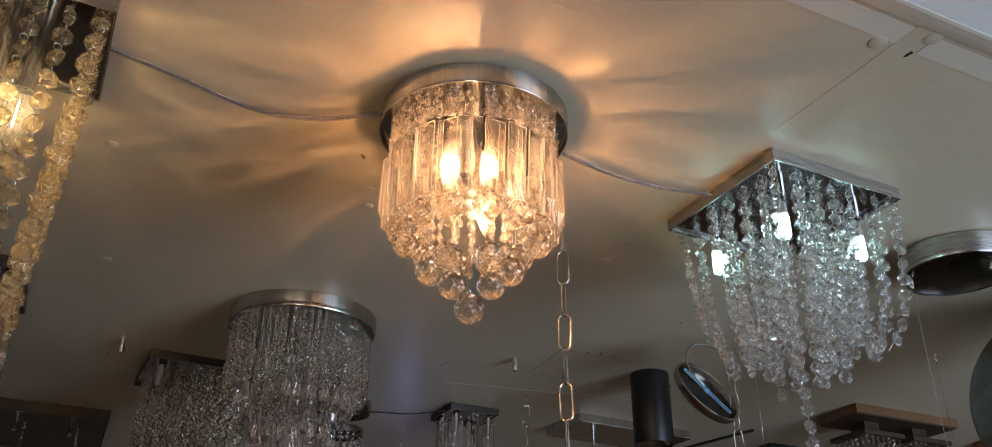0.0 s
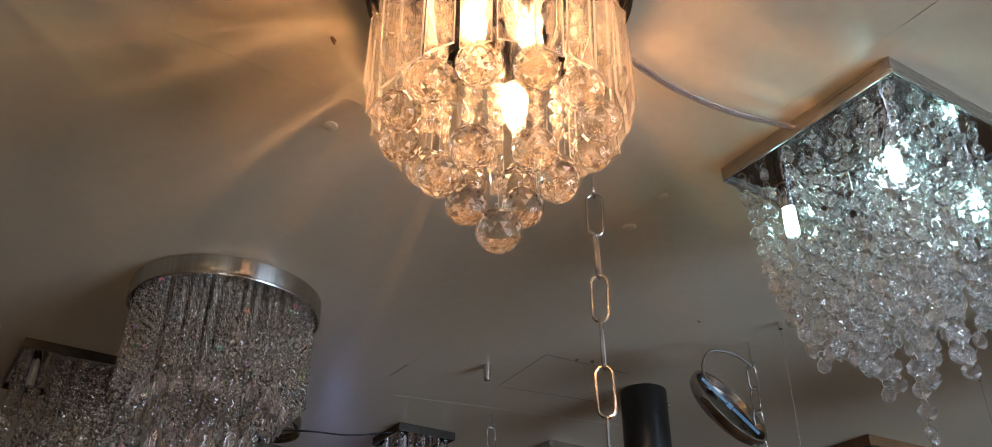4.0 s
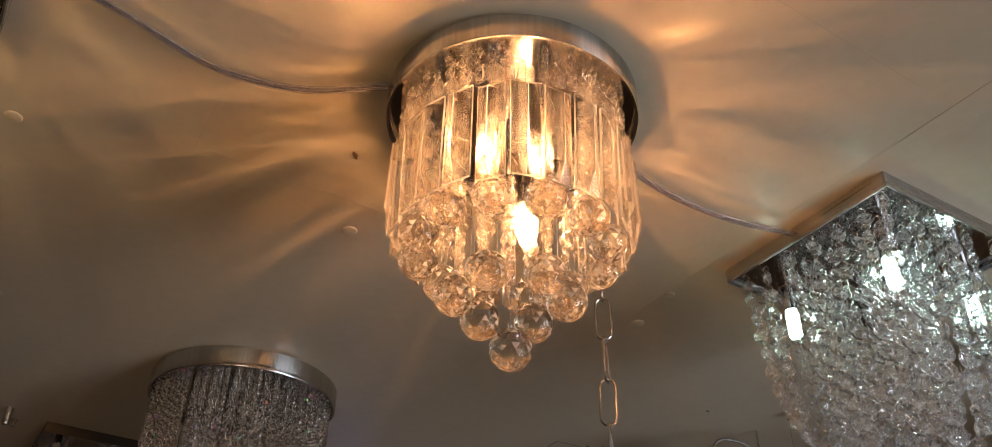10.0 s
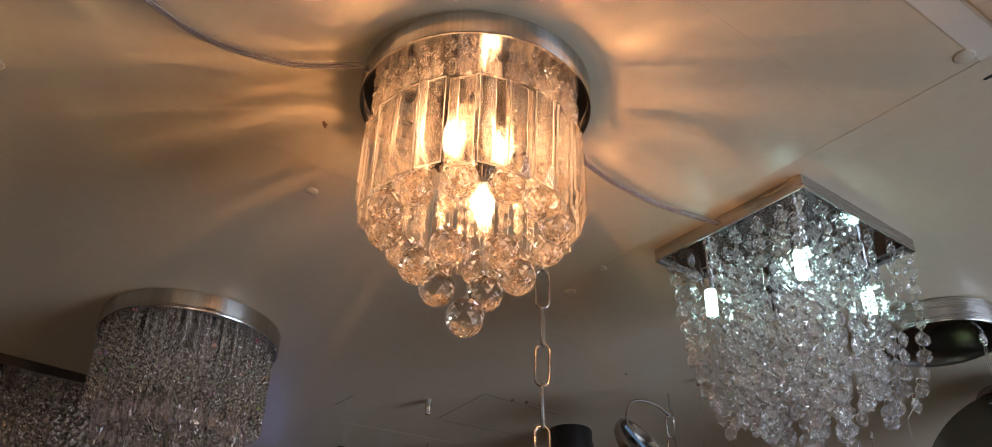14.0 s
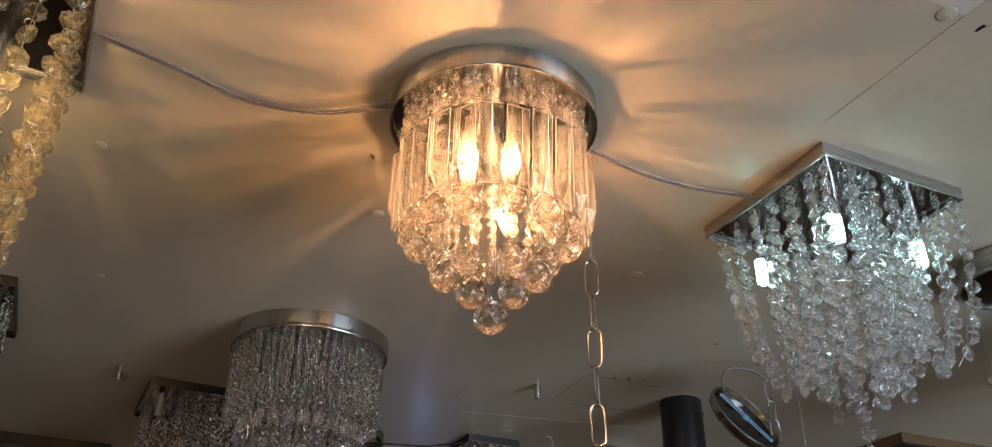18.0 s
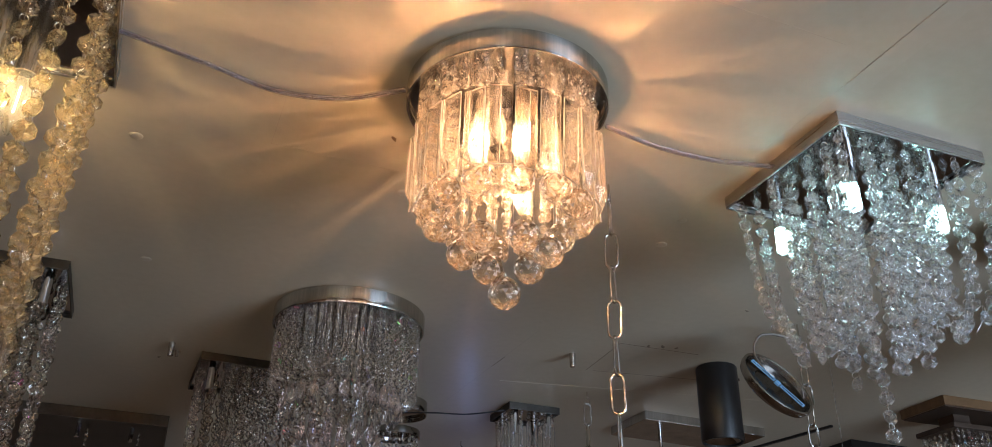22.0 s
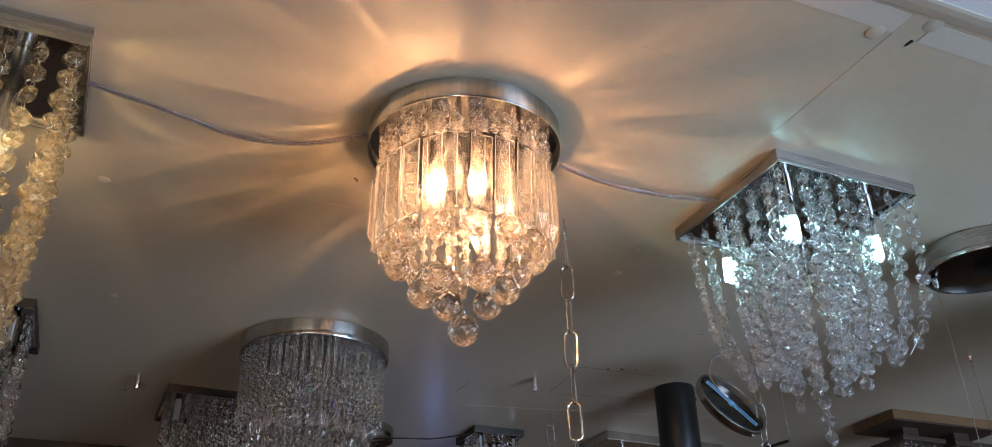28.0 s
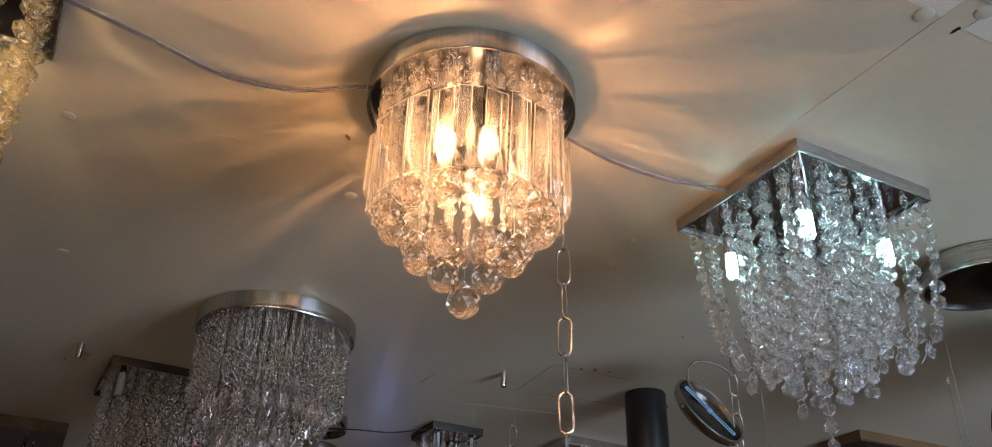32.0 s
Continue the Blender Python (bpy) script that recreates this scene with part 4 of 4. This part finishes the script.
def wood_lamp():
    c = thing("ceiling_light", pose(*from_corner(0.963, 2.356, 0.0, 1, 1), CEIL, 0, 0, 25), "wooden ceiling plate with two crystal-hung trays", "ceiling light")
    part("plate", mesh("plate", [(*box(0.18, 0.075, -0.012, 0.36, 0.15, 0.024, 0.002), None, 0)], (WOOD,)), c, "brown veneered board")
    part("underside", mesh("underside", [(*box(0.18, 0.075, -0.0255, 0.352, 0.142, 0.003), None, 0)], (BROWN,)), c, "dark brown underside")
    beads = Beads(c, TINYBEAD, RING, 0.0125, random.Random(6), BEAD_DIM)
    for x in (0.095, 0.265):
        tray = [(*box(0, 0, -0.067, 0.138, 0.128, 0.012, 0.0015), None, 0), (*box(0, 0, -0.045, 0.050, 0.050, 0.036), None, 0)]
        part("shade", mesh("shade", tray, (BROWN,)), c, "dark brown square tray", pose(x, 0.075, 0))
        for k in range(24):
            a, b = divmod(k, 6)
            e = -0.055 + 0.110 * b / 6
            px, py = ((e, -0.055), (0.055, e), (-e, 0.055), (-0.055, -e))[a]
            beads.strand(lambda q: (x + px, 0.075 + py, -0.074 - q), 0.12)
    beads.finish()


wood_lamp()


def wire_canopy():
    c = thing("pendant_canopy", pose(0.838, 1.471, CEIL), "round chrome canopy with thin suspension wires", "lamp canopy")
    canopy_round(c, 0.094, 0.040, STEEL_DARK)
    # the dim room that this cover mirrors is put into its dark colour
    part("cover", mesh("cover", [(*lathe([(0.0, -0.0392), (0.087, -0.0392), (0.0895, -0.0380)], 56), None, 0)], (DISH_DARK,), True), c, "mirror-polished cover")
    for x, y in ((0.025, -0.058), (0.037, -0.048), (-0.076, 0.020)):
        w = part("wire", mesh("wire", [(*tube([(0, 0, -0.038), (0, 0, -1.0)], 0.0006, 5), None, 0)], (LINKSTEEL,)), c, "thin steel wire", pose(x, y, 0))
        part("grip", mesh("grip", [(*lathe([(0.0, -0.058), (0.003, -0.058), (0.005, -0.052), (0.005, -0.0415)], 12), None, 0)], (CHROME,), True), w)


wire_canopy()


def globe():
    c = thing("pendant_light", pose(1.100, 1.650, CEIL), "large smoked glass globe pendant close under the ceiling", "pendant light")
    part("canopy", mesh("canopy", [(*lathe([(0.0, 0.0), (0.028, 0.0), (0.028, -0.006), (0.010, -0.010), (0.0, -0.010)], 40), None, 0)], (BLACK,), True), c, "black ceiling cup", pose(-0.055, -0.09, 0))
    R = 0.185
    prof = [(R * math.sin(a), -0.215 + R * math.cos(a)) for a in (math.pi * (0.10 + 0.90 * k / 28) for k in range(29))]
    g = part("globe", mesh("globe", [(*lathe(prof, 56), None, 0)], (SMOKE,), True), c, "smoked glass ball")
    part("collar", mesh("collar", [(*lathe([(0.050, -0.036), (0.064, -0.038), (0.066, -0.034), (0.062, -0.026), (0.012, -0.022), (0.0, -0.022)], 40), None, 0)], (DARKCHROME,), True), g, "dark chrome collar")
    part("cord", mesh("cord", [(*tube(spline([(-0.055, -0.09, -0.008), (-0.04, -0.07, -0.016), (-0.01, -0.02, -0.014), (0, 0, -0.024)], 5), 0.0022, 6), None, 0)], (BLACK,), True), c, "short black cord")
    part("stem", mesh("stem", [(*lathe([(0.0, -0.02), (0.007, -0.02), (0.007, -0.155), (0.0, -0.155)], 24), pose(-0.035, 0, 0), 0)], (DARKCHROME,), True), c)
    chips = [(*box(0.012, 0, -0.160 - 0.008 * j, 0.002, 0.0045, 0.0045), pose(-0.035, 0, 0) @ spin(45 * k), 0) for j in range(11) for k in range(8)]
    part("led_chips", mesh("led_chips", chips, (GREENLED,)), c, "rows of glowing LED chips")


GREENLED = glow("green_white_led", (0.75, 1.0, 0.45), 1.8)
globe()

# ---- cables under the ceiling, wires, the small far lamps ----
def cable(name, pts, r, mat, label, core=None):
    line = spline(pts, 8)
    ob = part(name, mesh(name, [(*tube([p + Vector((0, k * r * 0.95, 0)) for p in line], r, 8), None, 0) for k in (-1, 1)], (mat,), True))
    if core:
        for k in (-1, 1):
            part("core", mesh("core", [(*tube([p + Vector((0, k * r * 0.95, 0)) for p in line], r * 0.45, 6), None, 0)], (core,), True), ob, "stranded metal core")
    return tagged(ob, label, "cable")


cable("power_cable", [(-0.422, 0.885, 2.390), (-0.335, 0.962, 2.391), (-0.269, 1.018, 2.389), (-0.189, 1.040, 2.388), (-0.105, 1.028, 2.388)], 0.0024, PVC, "clear twin cable along the ceiling", LINKSTEEL)
cable("power_cable", [(0.143, 1.128, 2.389), (0.210, 1.178, 2.387), (0.289, 1.218, 2.387), (0.378, 1.246, 2.389)], 0.0024, PVC, "clear twin cable along the ceiling", LINKSTEEL)
cable("power_cable", [(-0.40, 2.36, 2.37), (-0.28, 2.33, 2.36), (-0.20, 2.38, 2.37), (-0.11, 2.40, 2.385)], 0.0015, BLACK, "thin dark cable between two lamps")
for x, y in ((0.556, 1.792), (1.017, 1.991)):
    w = part("suspension_wire", mesh("suspension_wire", [(*tube([(0, 0, 0), (0, 0, -1.0)], 0.0006, 5), None, 0), (*lathe([(0.0, -0.012), (0.004, -0.012), (0.005, 0.0)], 10), None, 0)], (LINKSTEEL,)))
    w.matrix_basis = pose(x, y, CEIL)
    tagged(w, "thin steel suspension wire hanging from the ceiling", "wire")


def cup_lamp():
    c = thing("ceiling_light", pose(-0.382, 2.362, CEIL), "small round steel ceiling lamp with a crystal drum", "ceiling light")
    canopy_round(c, 0.078, 0.036)
    part("stem", mesh("stem", [(*lathe([(0.0, -0.03), (0.006, -0.03), (0.006, -0.080), (0.0, -0.080)], 12), None, 0)], (CHROME,), True), c)
    part("drum_ring", mesh("drum_ring", [(*lathe([(0.0, -0.076), (0.062, -0.076), (0.064, -0.079), (0.064, -0.094), (0.060, -0.094)], 40), None, 0)], (DARKCHROME,), True), c, "dark metal ring")
    beads = Beads(c, TINYBEAD, RING, 0.0125, random.Random(14), BEAD_DIM)
    for k in range(20):
        a = 2 * math.pi * k / 20
        beads.strand(lambda s: (0.056 * math.cos(a), 0.056 * math.sin(a), -0.092 - s), 0.13)
    beads.finish()


cup_lamp()


def blue_pendant():
    c = thing("pendant_light", pose(-0.31, 3.12, CEIL), "slim pendant with a glowing blue LED lamp", "pendant light")
    part("cord", mesh("cord", [(*tube([(0, 0, 0), (0, 0, -0.27)], 0.002, 6), None, 0)], (BLACK,), True), c, "black cord")
    part("lamp", mesh("lamp", [(*lathe([(0.0, -0.40), (0.024, -0.40), (0.030, -0.385), (0.028, -0.30), (0.010, -0.27), (0.0, -0.27)], 24), None, 0)], (BLUE,), True), c, "glowing blue lamp")


blue_pendant()
chain(-0.270, 2.760, CEIL, 9, 30, "nickel chain of long links before a blue lamp")
